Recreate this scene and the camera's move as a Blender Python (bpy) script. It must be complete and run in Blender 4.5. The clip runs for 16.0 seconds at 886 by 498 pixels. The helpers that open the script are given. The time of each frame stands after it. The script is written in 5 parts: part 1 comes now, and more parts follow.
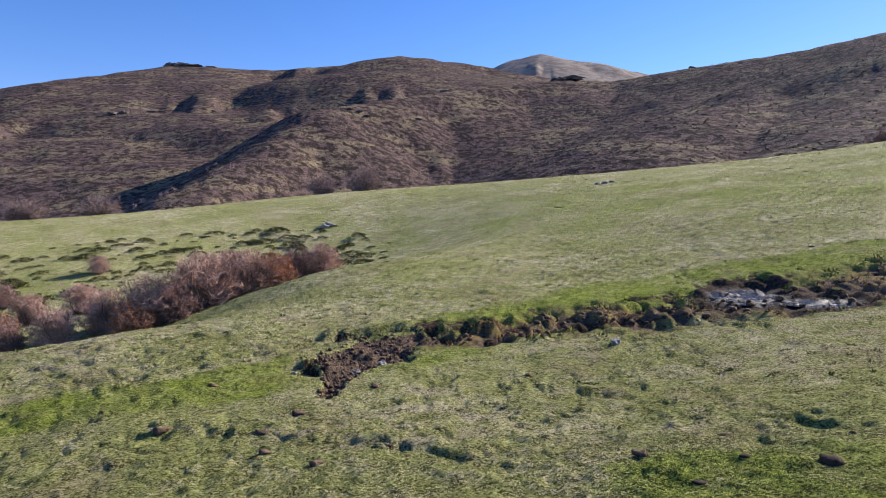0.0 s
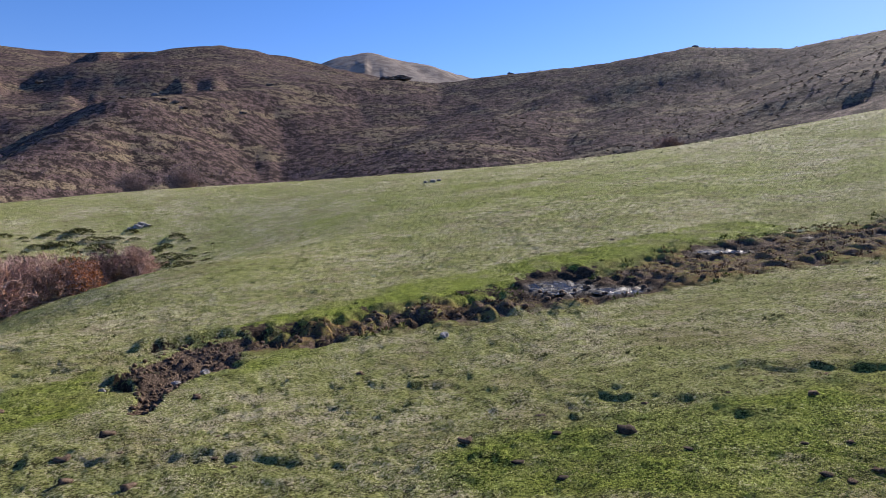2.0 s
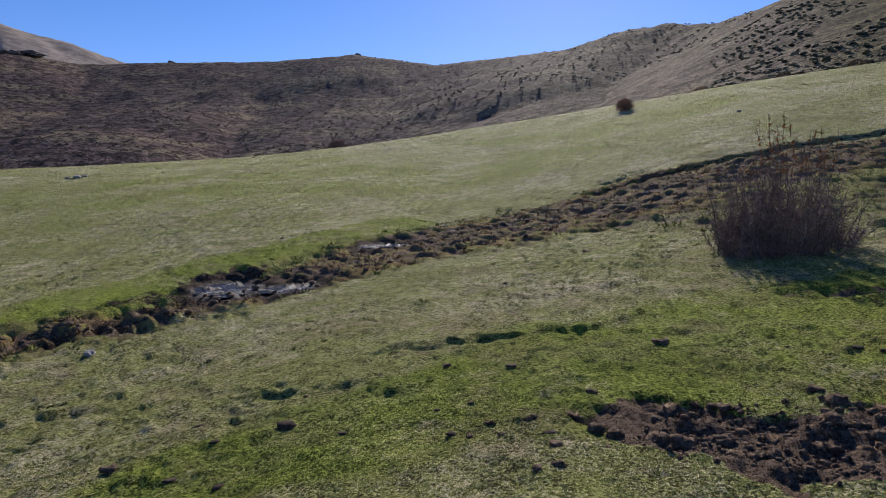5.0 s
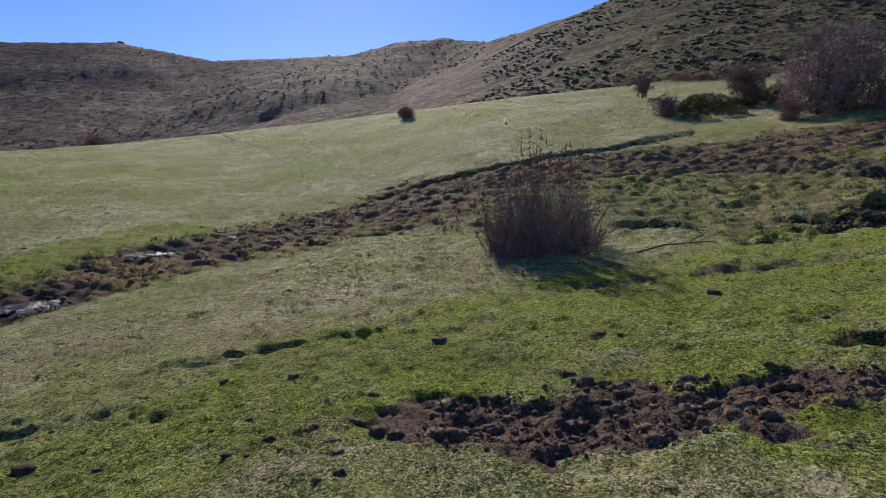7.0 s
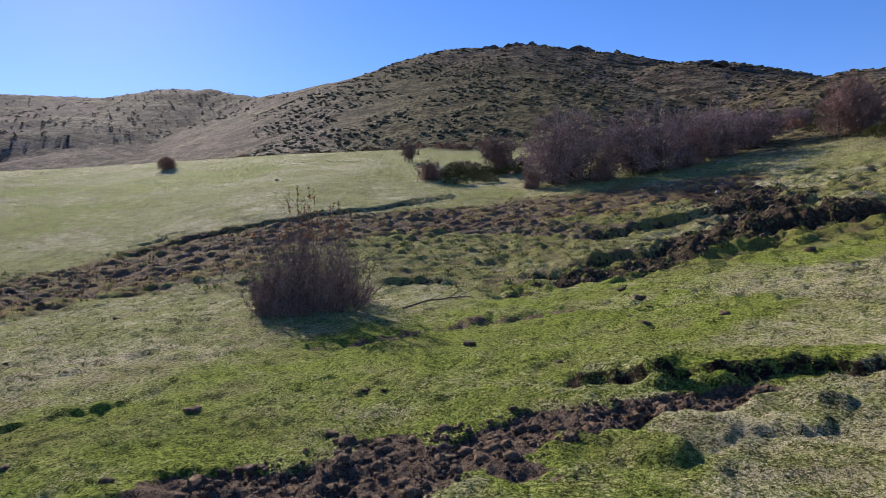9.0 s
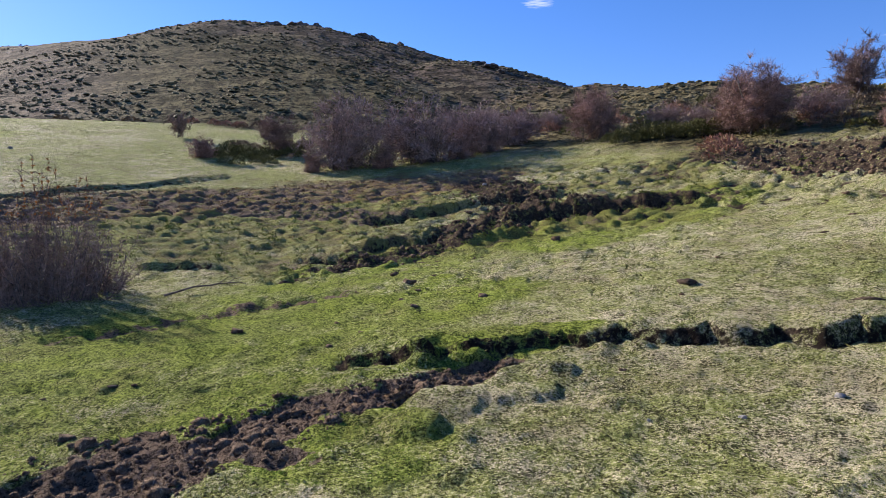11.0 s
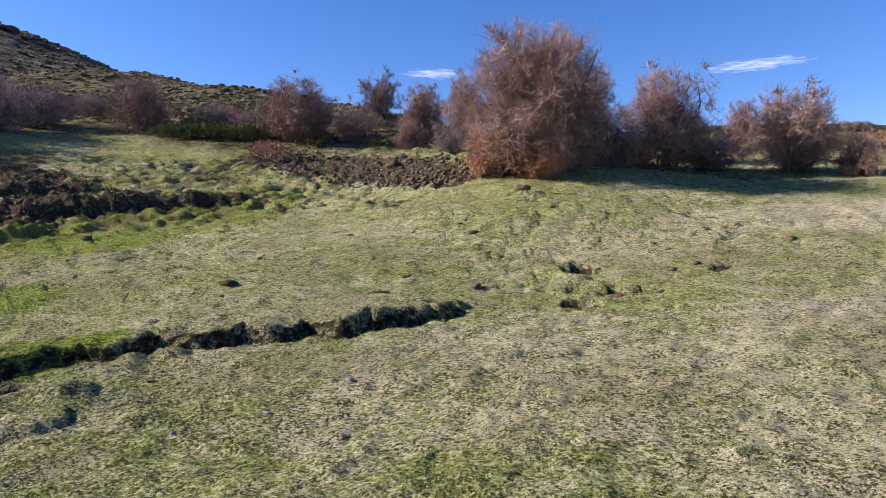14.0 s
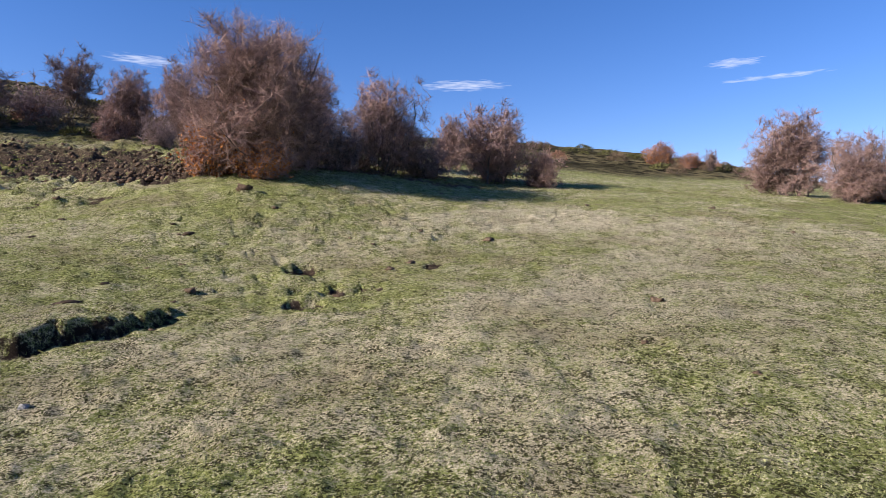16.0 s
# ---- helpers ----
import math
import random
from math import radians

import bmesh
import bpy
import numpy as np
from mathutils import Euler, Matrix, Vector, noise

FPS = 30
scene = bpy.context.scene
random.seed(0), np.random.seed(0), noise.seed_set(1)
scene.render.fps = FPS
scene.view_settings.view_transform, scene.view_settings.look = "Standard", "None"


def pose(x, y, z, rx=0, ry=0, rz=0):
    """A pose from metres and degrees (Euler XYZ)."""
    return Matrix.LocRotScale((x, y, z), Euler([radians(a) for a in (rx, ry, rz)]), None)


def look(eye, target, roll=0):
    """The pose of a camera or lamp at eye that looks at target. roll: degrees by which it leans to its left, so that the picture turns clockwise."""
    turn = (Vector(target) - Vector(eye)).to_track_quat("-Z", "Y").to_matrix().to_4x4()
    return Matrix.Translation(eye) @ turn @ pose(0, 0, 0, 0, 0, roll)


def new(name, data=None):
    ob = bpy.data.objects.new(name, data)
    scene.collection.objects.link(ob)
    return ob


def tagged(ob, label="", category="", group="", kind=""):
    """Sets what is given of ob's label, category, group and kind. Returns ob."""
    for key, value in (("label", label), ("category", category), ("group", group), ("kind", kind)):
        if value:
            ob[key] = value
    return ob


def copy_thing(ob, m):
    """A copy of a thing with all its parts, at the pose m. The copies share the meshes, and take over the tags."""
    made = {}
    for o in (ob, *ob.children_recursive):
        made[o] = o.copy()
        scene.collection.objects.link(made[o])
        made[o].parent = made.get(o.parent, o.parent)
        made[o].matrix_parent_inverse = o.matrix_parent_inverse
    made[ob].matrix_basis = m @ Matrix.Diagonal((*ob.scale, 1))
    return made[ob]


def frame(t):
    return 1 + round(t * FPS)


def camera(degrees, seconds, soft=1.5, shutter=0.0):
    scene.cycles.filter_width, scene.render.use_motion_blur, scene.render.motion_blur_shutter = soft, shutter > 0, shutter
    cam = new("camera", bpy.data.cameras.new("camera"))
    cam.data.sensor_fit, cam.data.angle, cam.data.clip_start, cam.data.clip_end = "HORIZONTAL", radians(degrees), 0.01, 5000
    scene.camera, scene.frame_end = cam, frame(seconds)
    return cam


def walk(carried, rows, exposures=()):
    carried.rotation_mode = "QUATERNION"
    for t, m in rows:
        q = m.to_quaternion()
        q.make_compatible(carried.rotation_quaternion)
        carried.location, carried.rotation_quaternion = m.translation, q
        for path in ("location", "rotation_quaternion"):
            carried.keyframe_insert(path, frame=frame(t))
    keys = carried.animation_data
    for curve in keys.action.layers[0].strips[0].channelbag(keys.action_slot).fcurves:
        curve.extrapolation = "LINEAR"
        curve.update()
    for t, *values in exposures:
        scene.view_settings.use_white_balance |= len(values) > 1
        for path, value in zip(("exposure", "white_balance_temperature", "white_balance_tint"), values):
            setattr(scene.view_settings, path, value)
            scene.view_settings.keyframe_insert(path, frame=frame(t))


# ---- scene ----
cam = camera(70.36, 16.0, soft=0.6)
# seconds, eye, turn in degrees
ROWS = [
    (0.0, 0.043, -0.008, 1.586, 86.90, 0.05, 0.05),
    (0.5, 0.051, -0.016, 1.594, 86.79, 0.15, -2.57),
    (1.0, 0.052, -0.017, 1.597, 86.72, 0.07, -4.94),
    (1.5, 0.068, -0.020, 1.598, 86.72, 0.22, -8.87),
    (2.0, 0.101, -0.035, 1.602, 86.64, 0.40, -15.17),
    (2.5, 0.158, -0.073, 1.604, 86.72, 0.55, -21.59),
    (3.0, 0.216, -0.144, 1.605, 86.65, 0.59, -26.36),
    (3.5, 0.251, -0.172, 1.602, 86.65, 0.54, -31.58),
    (3.7, 0.277, -0.166, 1.601, 86.53, 0.68, -33.79),
    (5.8, 0.339, -0.179, 1.592, 86.33, 0.88, -50.61),
    (6.0, 0.373, -0.196, 1.587, 86.38, 0.88, -52.70),
    (6.5, 0.397, -0.204, 1.601, 86.29, 1.02, -58.16),
    (7.0, 0.411, -0.212, 1.606, 86.20, 1.07, -63.25),
    (7.5, 0.426, -0.228, 1.600, 86.15, 1.16, -68.56),
    (8.0, 0.443, -0.246, 1.603, 86.03, 1.21, -73.72),
    (8.5, 0.469, -0.268, 1.612, 86.50, 1.27, -78.49),
    (8.7, 0.467, -0.305, 1.610, 88.72, 1.24, -80.45),
    (10.8, 0.448, -0.426, 1.612, 89.43, 0.24, -101.16),
    (11.0, 0.435, -0.503, 1.604, 89.48, 0.34, -103.23),
    (11.5, 0.412, -0.566, 1.591, 89.59, 0.27, -108.59),
    (12.0, 0.393, -0.615, 1.594, 89.56, 0.23, -113.19),
    (12.5, 0.366, -0.672, 1.594, 89.45, 0.32, -118.44),
    (13.0, 0.369, -0.739, 1.593, 89.51, 0.20, -124.86),
    (13.5, 0.411, -0.773, 1.606, 89.39, 0.14, -133.93),
    (14.0, 0.435, -0.784, 1.613, 89.42, 0.01, -142.14),
    (14.5, 0.423, -0.807, 1.617, 89.47, 0.16, -148.80),
    (15.0, 0.405, -0.819, 1.607, 89.58, 0.17, -154.87),
    (15.5, 0.392, -0.825, 1.592, 89.58, 0.24, -160.88),
    (16.0, 0.372, -0.851, 1.577, 89.65, 0.31, -166.60),
]
EXPOSURES = [(0.0, 0.92, 6500, 14.5), (2.0, 0.72, 6500, 14.5), (3.5, 0.45, 6500, 14.5), (6.0, 0.36, 6500, 14.5), (7.0, 0.41, 6500, 14.5), (8.5, 0.66, 6500, 14.5), (11.0, 1.0, 6500, 14.5), (12.5, 1.06, 6500, 14.5), (14.5, 0.88, 6500, 14.5), (16.0, 0.74, 6500, 14.5)]
walk(cam, [(t, pose(*row)) for t, *row in ROWS], EXPOSURES)

# ---- relief of the land: a coarse survey round the standing point, then ridges ----
CX, CY = 0.25, -0.45
SUN_AZ, SUN_EL = 54.5, 27.0
RANGES = [0, 6, 12, 20, 30, 45, 70]
# bearing (degrees clockwise from +y): heights at the ranges above
PROFILES = {
    -45: (-0.02, -1.20, -1.75, -2.25, -5.00, -4.60, -0.6),
    -28: (-0.02, -1.12, -1.50, -1.75, -4.10, -3.20, 0.9),
    -10: (-0.02, -1.02, -1.42, -1.42, -1.00, -2.40, 3.0),
    10: (-0.02, -0.92, -1.30, -0.90, -0.30, 1.30, 5.4),
    30: (-0.02, -0.62, -0.85, -0.45, 0.90, 3.30, 7.4),
    50: (-0.02, -0.36, -0.28, 0.20, 1.20, 4.30, 10.3),
    70: (-0.02, -0.32, -0.02, 1.00, 3.00, 7.00, 13.2),
    90: (-0.02, -0.10, 0.32, 1.30, 3.50, 7.40, 14.2),
    110: (-0.02, 0.02, 0.72, 1.90, 4.30, 8.60, 15.5),
    130: (-0.02, 0.20, 1.05, 2.50, 5.20, 10.0, 16.0),
    150: (-0.02, 0.38, 1.10, 3.75, 6.10, 9.00, 13.5),
    170: (-0.02, 0.48, 1.25, 2.95, 5.00, 7.50, 12.9),
    190: (-0.02, 0.50, 1.15, 2.50, 3.80, 5.40, 9.5),
    210: (-0.02, 0.35, 0.80, 1.60, 2.60, 3.10, 3.0),
}
# ridges: fall, steepness under the crest, depth of gullies, then bearing, elevation seen from the meadow, distance
RIDGES = [
    (0.34, 0, 0.17, [(-70, 6.0, 1500), (-35, 8.9, 1500), (-29, 9.9, 1450), (-23, 12.0, 1400), (-19, 12.15, 1400), (-15, 12.25, 1400), (-9, 12.9, 1400), (-3.8, 13.8, 1400), (0.7, 13.3, 1450), (4.6, 12.6, 1500), (12, 11.3, 1700)]),
    (0.42, 0, 0.12, [(-2, 10.5, 3500), (4.6, 12.6, 3500), (6.8, 13.6, 3500), (8.6, 13.9, 3500), (13.2, 13.0, 3500), (18, 11.8, 3500), (27, 9.5, 3500)]),
    (0.38, 14, 0.17, [(-25.5, -1.5, 330), (-22, 2.0, 380), (-15, 6.4, 480), (-11.3, 9.2, 560), (-5.3, 10.2, 640), (2.8, 11.3, 760), (10.8, 11.7, 850)]),
    (0.37, 2, 0.035, [(10.8, 11.7, 880), (14.7, 11.35, 900), (21.3, 12.0, 880), (29.5, 12.5, 840), (36.6, 13.25, 790), (44, 12.4, 740), (52, 13.0, 640), (58, 13.4, 560), (61.4, 14.4, 510)]),
    (0.42, 4, 0.05, [(61.4, 14.4, 510), (63.6, 14.5, 480), (68.5, 14.2, 430), (73, 15.1, 380), (79.7, 16.5, 320), (86, 18.15, 270), (91, 18.1, 250), (96.7, 17.1, 225), (104, 15.55, 190), (116, 13.1, 135), (124, 12.6, 115), (131, 11.6, 100)]),
    (0.40, 0, 0.03, [(52.5, 6.0, 250), (57.5, 9.3, 330), (63.3, 11.3, 400), (66.4, 12.6, 430)]),
    (0.42, 0, 0.05, [(13, 3.6, 350), (16.5, 6.5, 430), (20.4, 8.1, 500), (27.4, 9.2, 620), (36.6, 11.0, 730)]),
    (0.42, 0, 0.05, [(28, 4.0, 330), (33, 6.5, 430), (40, 9.0, 560), (45, 10.5, 640)]),
]


def lattice(ix, iy, seed):
    h = (ix.astype(np.int64) * 374761393 + iy.astype(np.int64) * 668265263 + seed * 974634779) & 0x7FFFFFFF
    h = ((h ^ (h >> 13)) * 1274126177) & 0x7FFFFFFF
    return ((h ^ (h >> 16)) & 0xFFFF) / 65535.0


def value_noise(x, y, seed=0):
    """Smooth noise from 0 to 1 with a cell of one unit."""
    fx, fy = np.floor(x), np.floor(y)
    u, v = x - fx, y - fy
    u, v = u * u * u * (u * (u * 6 - 15) + 10), v * v * v * (v * (v * 6 - 15) + 10)
    a, b = lattice(fx, fy, seed), lattice(fx + 1, fy, seed)
    c, d = lattice(fx, fy + 1, seed), lattice(fx + 1, fy + 1, seed)
    return (a * (1 - u) + b * u) * (1 - v) + (c * (1 - u) + d * u) * v


def fbm(x, y, octaves=4, seed=0, gain=0.5):
    total, amp, norm = 0.0, 1.0, 0.0
    for k in range(octaves):
        c, s = math.cos(k * 1.1 + seed), math.sin(k * 1.1 + seed)
        total = total + amp * value_noise((c * x - s * y) * 2 ** k + 17.3 * k, (s * x + c * y) * 2 ** k - 9.1 * k, seed + k)
        norm += amp
        amp *= gain
    return total / norm


def step(lo, hi, v):
    t = np.clip((v - lo) / (hi - lo), 0, 1)
    return t * t * (3 - 2 * t)


def hermite(knots, values, q):
    """Cubic through rows of values (first axis: knots) at q, picking the matching column of each."""
    k = np.clip(np.searchsorted(knots, q, "right") - 1, 0, len(knots) - 2)
    col = np.arange(len(q))
    slope = np.gradient(values, np.array(knots, float), axis=0)
    h = np.array(knots)[k + 1] - np.array(knots)[k]
    t = (q - np.array(knots)[k]) / h
    p0, p1, m0, m1 = values[k, col], values[k + 1, col], slope[k, col] * h, slope[k + 1, col] * h
    return (2 * t ** 3 - 3 * t * t + 1) * p0 + (t ** 3 - 2 * t * t + t) * m0 + (3 * t * t - 2 * t ** 3) * p1 + (t ** 3 - t * t) * m1


def near_land(az, r):
    """Height of the meadow, with its crest, at bearing az (degrees) and distance r."""
    keys = sorted(PROFILES)
    rows = np.array([PROFILES[k] for k in keys])
    keys = [k - 360 for k in keys[-3:]] + keys + [k + 360 for k in keys[:3]]
    rows = np.vstack([rows[-3:], rows, rows[:3]])
    az = (np.asarray(az) + 60) % 360 - 60
    prof = np.array([hermite(keys, np.repeat(rows[:, j:j + 1], len(az), 1), az) for j in range(len(RANGES))])
    z = hermite(RANGES, prof, np.clip(r, 0, 70))
    grade = (prof[-1] - prof[-2]) / 25
    past = np.maximum(r - 70, 0)
    bend = np.where((az > 86) & (az < 215), 0.004, 0.0085)
    fall = z + grade * past - bend * past ** 2
    limit = 70 + (grade + 0.22) / (2 * bend)
    at_limit = z + grade * (limit - 70) - bend * (limit - 70) ** 2
    return np.where(r < limit, fall, at_limit - 0.22 * (r - limit))


def far_land(x, y):
    """Height of the ridges and mountains; valley floor at about -45 m."""
    best = np.full(np.shape(x), -45.0)
    rough = fbm(x / 130, y / 130, 4, 5)
    for slope, steep, carve, points in RIDGES:
        pts = []
        for az, el, d in points:
            a = math.radians(az)
            pts.append((CX + d * math.sin(a), CY + d * math.cos(a), 1.6 + d * math.tan(math.radians(el))))
        run, soft = 0.0, 20 if steep else 55
        for (x0, y0, z0), (x1, y1, z1) in zip(pts, pts[1:]):
            ex, ey = x1 - x0, y1 - y0
            size = math.hypot(ex, ey)
            t = np.clip(((x - x0) * ex + (y - y0) * ey) / size ** 2, 0, 1)
            d = np.hypot(x - x0 - t * ex, y - y0 - t * ey)
            s = run + t * size
            run += size
            cut = 1 - np.abs(2 * fbm(s / 75 + slope * 40, d / 420, 3, 11) - 1)
            z = z0 + t * (z1 - z0) - slope * (np.sqrt(d * d + soft * soft) - soft) - steep * (1 - np.exp(-(d / 75) ** 2)) - np.minimum(d, 260) * (carve * cut ** 3 + 0.075 * np.maximum(rough - 0.35, 0)) * step(0, 50, d)
            best = np.maximum(best, z)
    return best


def broad_land(x, y):
    """Height of the ground without its small relief."""
    x, y = np.asarray(x, float), np.asarray(y, float)
    r = np.hypot(x - CX, y - CY)
    az = np.degrees(np.arctan2(x - CX, y - CY))
    near = near_land(az.ravel(), r.ravel()).reshape(r.shape)
    far = np.where(r > 60, far_land(x, y), -200.0)
    k = 2.5 * step(70, 90, r) + 0.01
    h = np.clip(0.5 + 0.5 * (far - near) / k, 0, 1)
    return near * (1 - h) + far * h + k * h * (1 - h)


# ---- end of relief ----

# ---- light: clear winter sky, low sun ----
SUN_DIR = Vector((math.sin(radians(SUN_AZ)) * math.cos(radians(SUN_EL)), math.cos(radians(SUN_AZ)) * math.cos(radians(SUN_EL)), math.sin(radians(SUN_EL))))
world = bpy.data.worlds.new("sky")
scene.world = world
world.use_nodes = True
wn, wl = world.node_tree.nodes, world.node_tree.links
wn.clear()
sky = wn.new("ShaderNodeTexSky")
sky.sky_type = "NISHITA"
sky.sun_disc = False
sky.sun_elevation, sky.sun_rotation = radians(SUN_EL), radians(SUN_AZ)
sky.altitude, sky.air_density, sky.dust_density, sky.ozone_density = 1600, 1.1, 0.2, 3.0
back = wn.new("ShaderNodeBackground")
back.inputs[1].default_value = 0.09
wout = wn.new("ShaderNodeOutputWorld")
wl.new(back.outputs[0], wout.inputs[0])
deep = wn.new("ShaderNodeHueSaturation")
deep.inputs["Saturation"].default_value = 1.25
tint = wn.new("ShaderNodeMix")
tint.data_type, tint.blend_type = "RGBA", "MULTIPLY"
tint.inputs[0].default_value = 1.0
tint.inputs[7].default_value = (1.10, 1.0, 1.14, 1)
wl.new(sky.outputs[0], tint.inputs[6])
wl.new(tint.outputs[2], deep.inputs["Color"])
# thin streaks of cirrus, by bearing and height
towards = wn.new("ShaderNodeTexCoord").outputs["Generated"]


def streak(bearing, height, long, tall, seed):
    """A soft wisp of cloud in the sky, 0 to 1."""
    a, e = radians(bearing), radians(height)
    turn = wn.new("ShaderNodeMapping")
    turn.vector_type = "TEXTURE"
    turn.inputs["Rotation"].default_value = (e, 0, -a)
    wl.new(towards, turn.inputs["Vector"])
    grain = wn.new("ShaderNodeTexNoise")
    stretch = wn.new("ShaderNodeMapping")
    stretch.inputs["Location"].default_value = (seed, 0, 0)
    stretch.inputs["Scale"].default_value = (9, 1, 90)
    wl.new(turn.outputs[0], stretch.inputs["Vector"])
    wl.new(stretch.outputs[0], grain.inputs["Vector"])
    grain.inputs["Detail"].default_value = 5
    parts = wn.new("ShaderNodeSeparateXYZ")
    wl.new(turn.outputs[0], parts.inputs[0])

    def calc(op, p, q):
        node = wn.new("ShaderNodeMath")
        node.operation = op
        for socket, v in zip(node.inputs, (p, q)):
            if isinstance(v, bpy.types.NodeSocket):
                wl.new(v, socket)
            else:
                socket.default_value = v
        return node.outputs[0]

    u, v = calc("DIVIDE", parts.outputs[0], long), calc("DIVIDE", parts.outputs[2], tall)
    off = calc("ADD", calc("MULTIPLY", u, u), calc("MULTIPLY", v, v))
    body = calc("SUBTRACT", calc("MULTIPLY", grain.outputs["Fac"], 1.7), calc("ADD", off, 0.42))
    ahead = calc("GREATER_THAN", parts.outputs[1], 0.0)
    node = calc("MULTIPLY", calc("MULTIPLY", body, 0.75), ahead)
    node.node.use_clamp = True
    return node


wisps = [streak(168.6, 14.2, 0.10, 0.013, 1.0), streak(141.5, 15.0, 0.08, 0.011, 4.0), streak(191.6, 14.6, 0.055, 0.010, 7.0), streak(194.5, 13.2, 0.10, 0.005, 9.0), streak(112.0, 20.6, 0.035, 0.012, 12.0)]
colour = deep.outputs[0]
for wisp in wisps:
    blend = wn.new("ShaderNodeMix")
    blend.data_type = "RGBA"
    wl.new(wisp, blend.inputs[0])
    wl.new(colour, blend.inputs[6])
    blend.inputs[7].default_value = (7.5, 7.8, 8.4, 1)
    colour = blend.outputs[2]
wl.new(colour, back.inputs[0])

sun = new("sun", bpy.data.lights.new("sun", "SUN"))
sun.data.energy, sun.data.angle, sun.data.color = 5.0, radians(0.55), (1.0, 0.93, 0.83)
sun.matrix_world = look(SUN_DIR * 300, (0, 0, 0))


# ---- materials ----
class Nodes:
    """A material under construction."""

    def __init__(self, name, rough=0.9):
        self.mat = bpy.data.materials.new(name)
        self.mat.use_nodes = True
        self.tree = self.mat.node_tree
        self.bsdf = self.tree.nodes["Principled BSDF"]
        self.bsdf.inputs["Roughness"].default_value = rough
        self.bsdf.inputs["Specular IOR Level"].default_value = 0.08
        self.place = self.tree.nodes.new("ShaderNodeNewGeometry").outputs["Position"]

    def put(self, kind, **values):
        node = self.tree.nodes.new(kind)
        for k, v in values.items():
            self.feed(node.inputs[k.replace("_", " ")], v)
        return node

    def feed(self, socket, v):
        if isinstance(v, bpy.types.NodeSocket):
            self.tree.links.new(v, socket)
        elif isinstance(v, tuple) and len(v) == 3 and socket.type == "RGBA":
            socket.default_value = (*v, 1)
        else:
            socket.default_value = v

    def noise(self, scale, detail=3, rough=0.6, vector=None):
        return self.put("ShaderNodeTexNoise", Vector=vector or self.place, Scale=scale, Detail=float(detail), Roughness=rough).outputs["Fac"]

    def ramp(self, v, lo, hi):
        node = self.put("ShaderNodeMapRange", Value=v, From_Min=lo, From_Max=hi)
        node.interpolation_type = "SMOOTHSTEP"
        return node.outputs["Result"]

    def math(self, op, a, b=0.0):
        node = self.tree.nodes.new("ShaderNodeMath")
        node.operation, node.use_clamp = op, op in ("MULTIPLY", "ADD", "SUBTRACT")
        self.feed(node.inputs[0], a), self.feed(node.inputs[1], b)
        return node.outputs[0]

    def mix(self, fac, a, b):
        node = self.tree.nodes.new("ShaderNodeMix")
        node.data_type = "RGBA"
        self.feed(node.inputs[0], fac), self.feed(node.inputs[6], a), self.feed(node.inputs[7], b)
        return node.outputs[2]

    def attr(self, name):
        node = self.tree.nodes.new("ShaderNodeAttribute")
        node.attribute_name = name
        return node.outputs["Fac"]

    def bump(self, height, distance, strength=1.0, normal=None):
        node = self.put("ShaderNodeBump", Height=height, Distance=distance, Strength=strength)
        if normal:
            self.feed(node.inputs["Normal"], normal)
        return node.outputs[0]

    def done(self, colour, normal=None, rough=None):
        self.feed(self.bsdf.inputs["Base Color"], colour)
        if normal:
            self.feed(self.bsdf.inputs["Normal"], normal)
        if rough is not None:
            self.feed(self.bsdf.inputs["Roughness"], rough)
        return self.mat


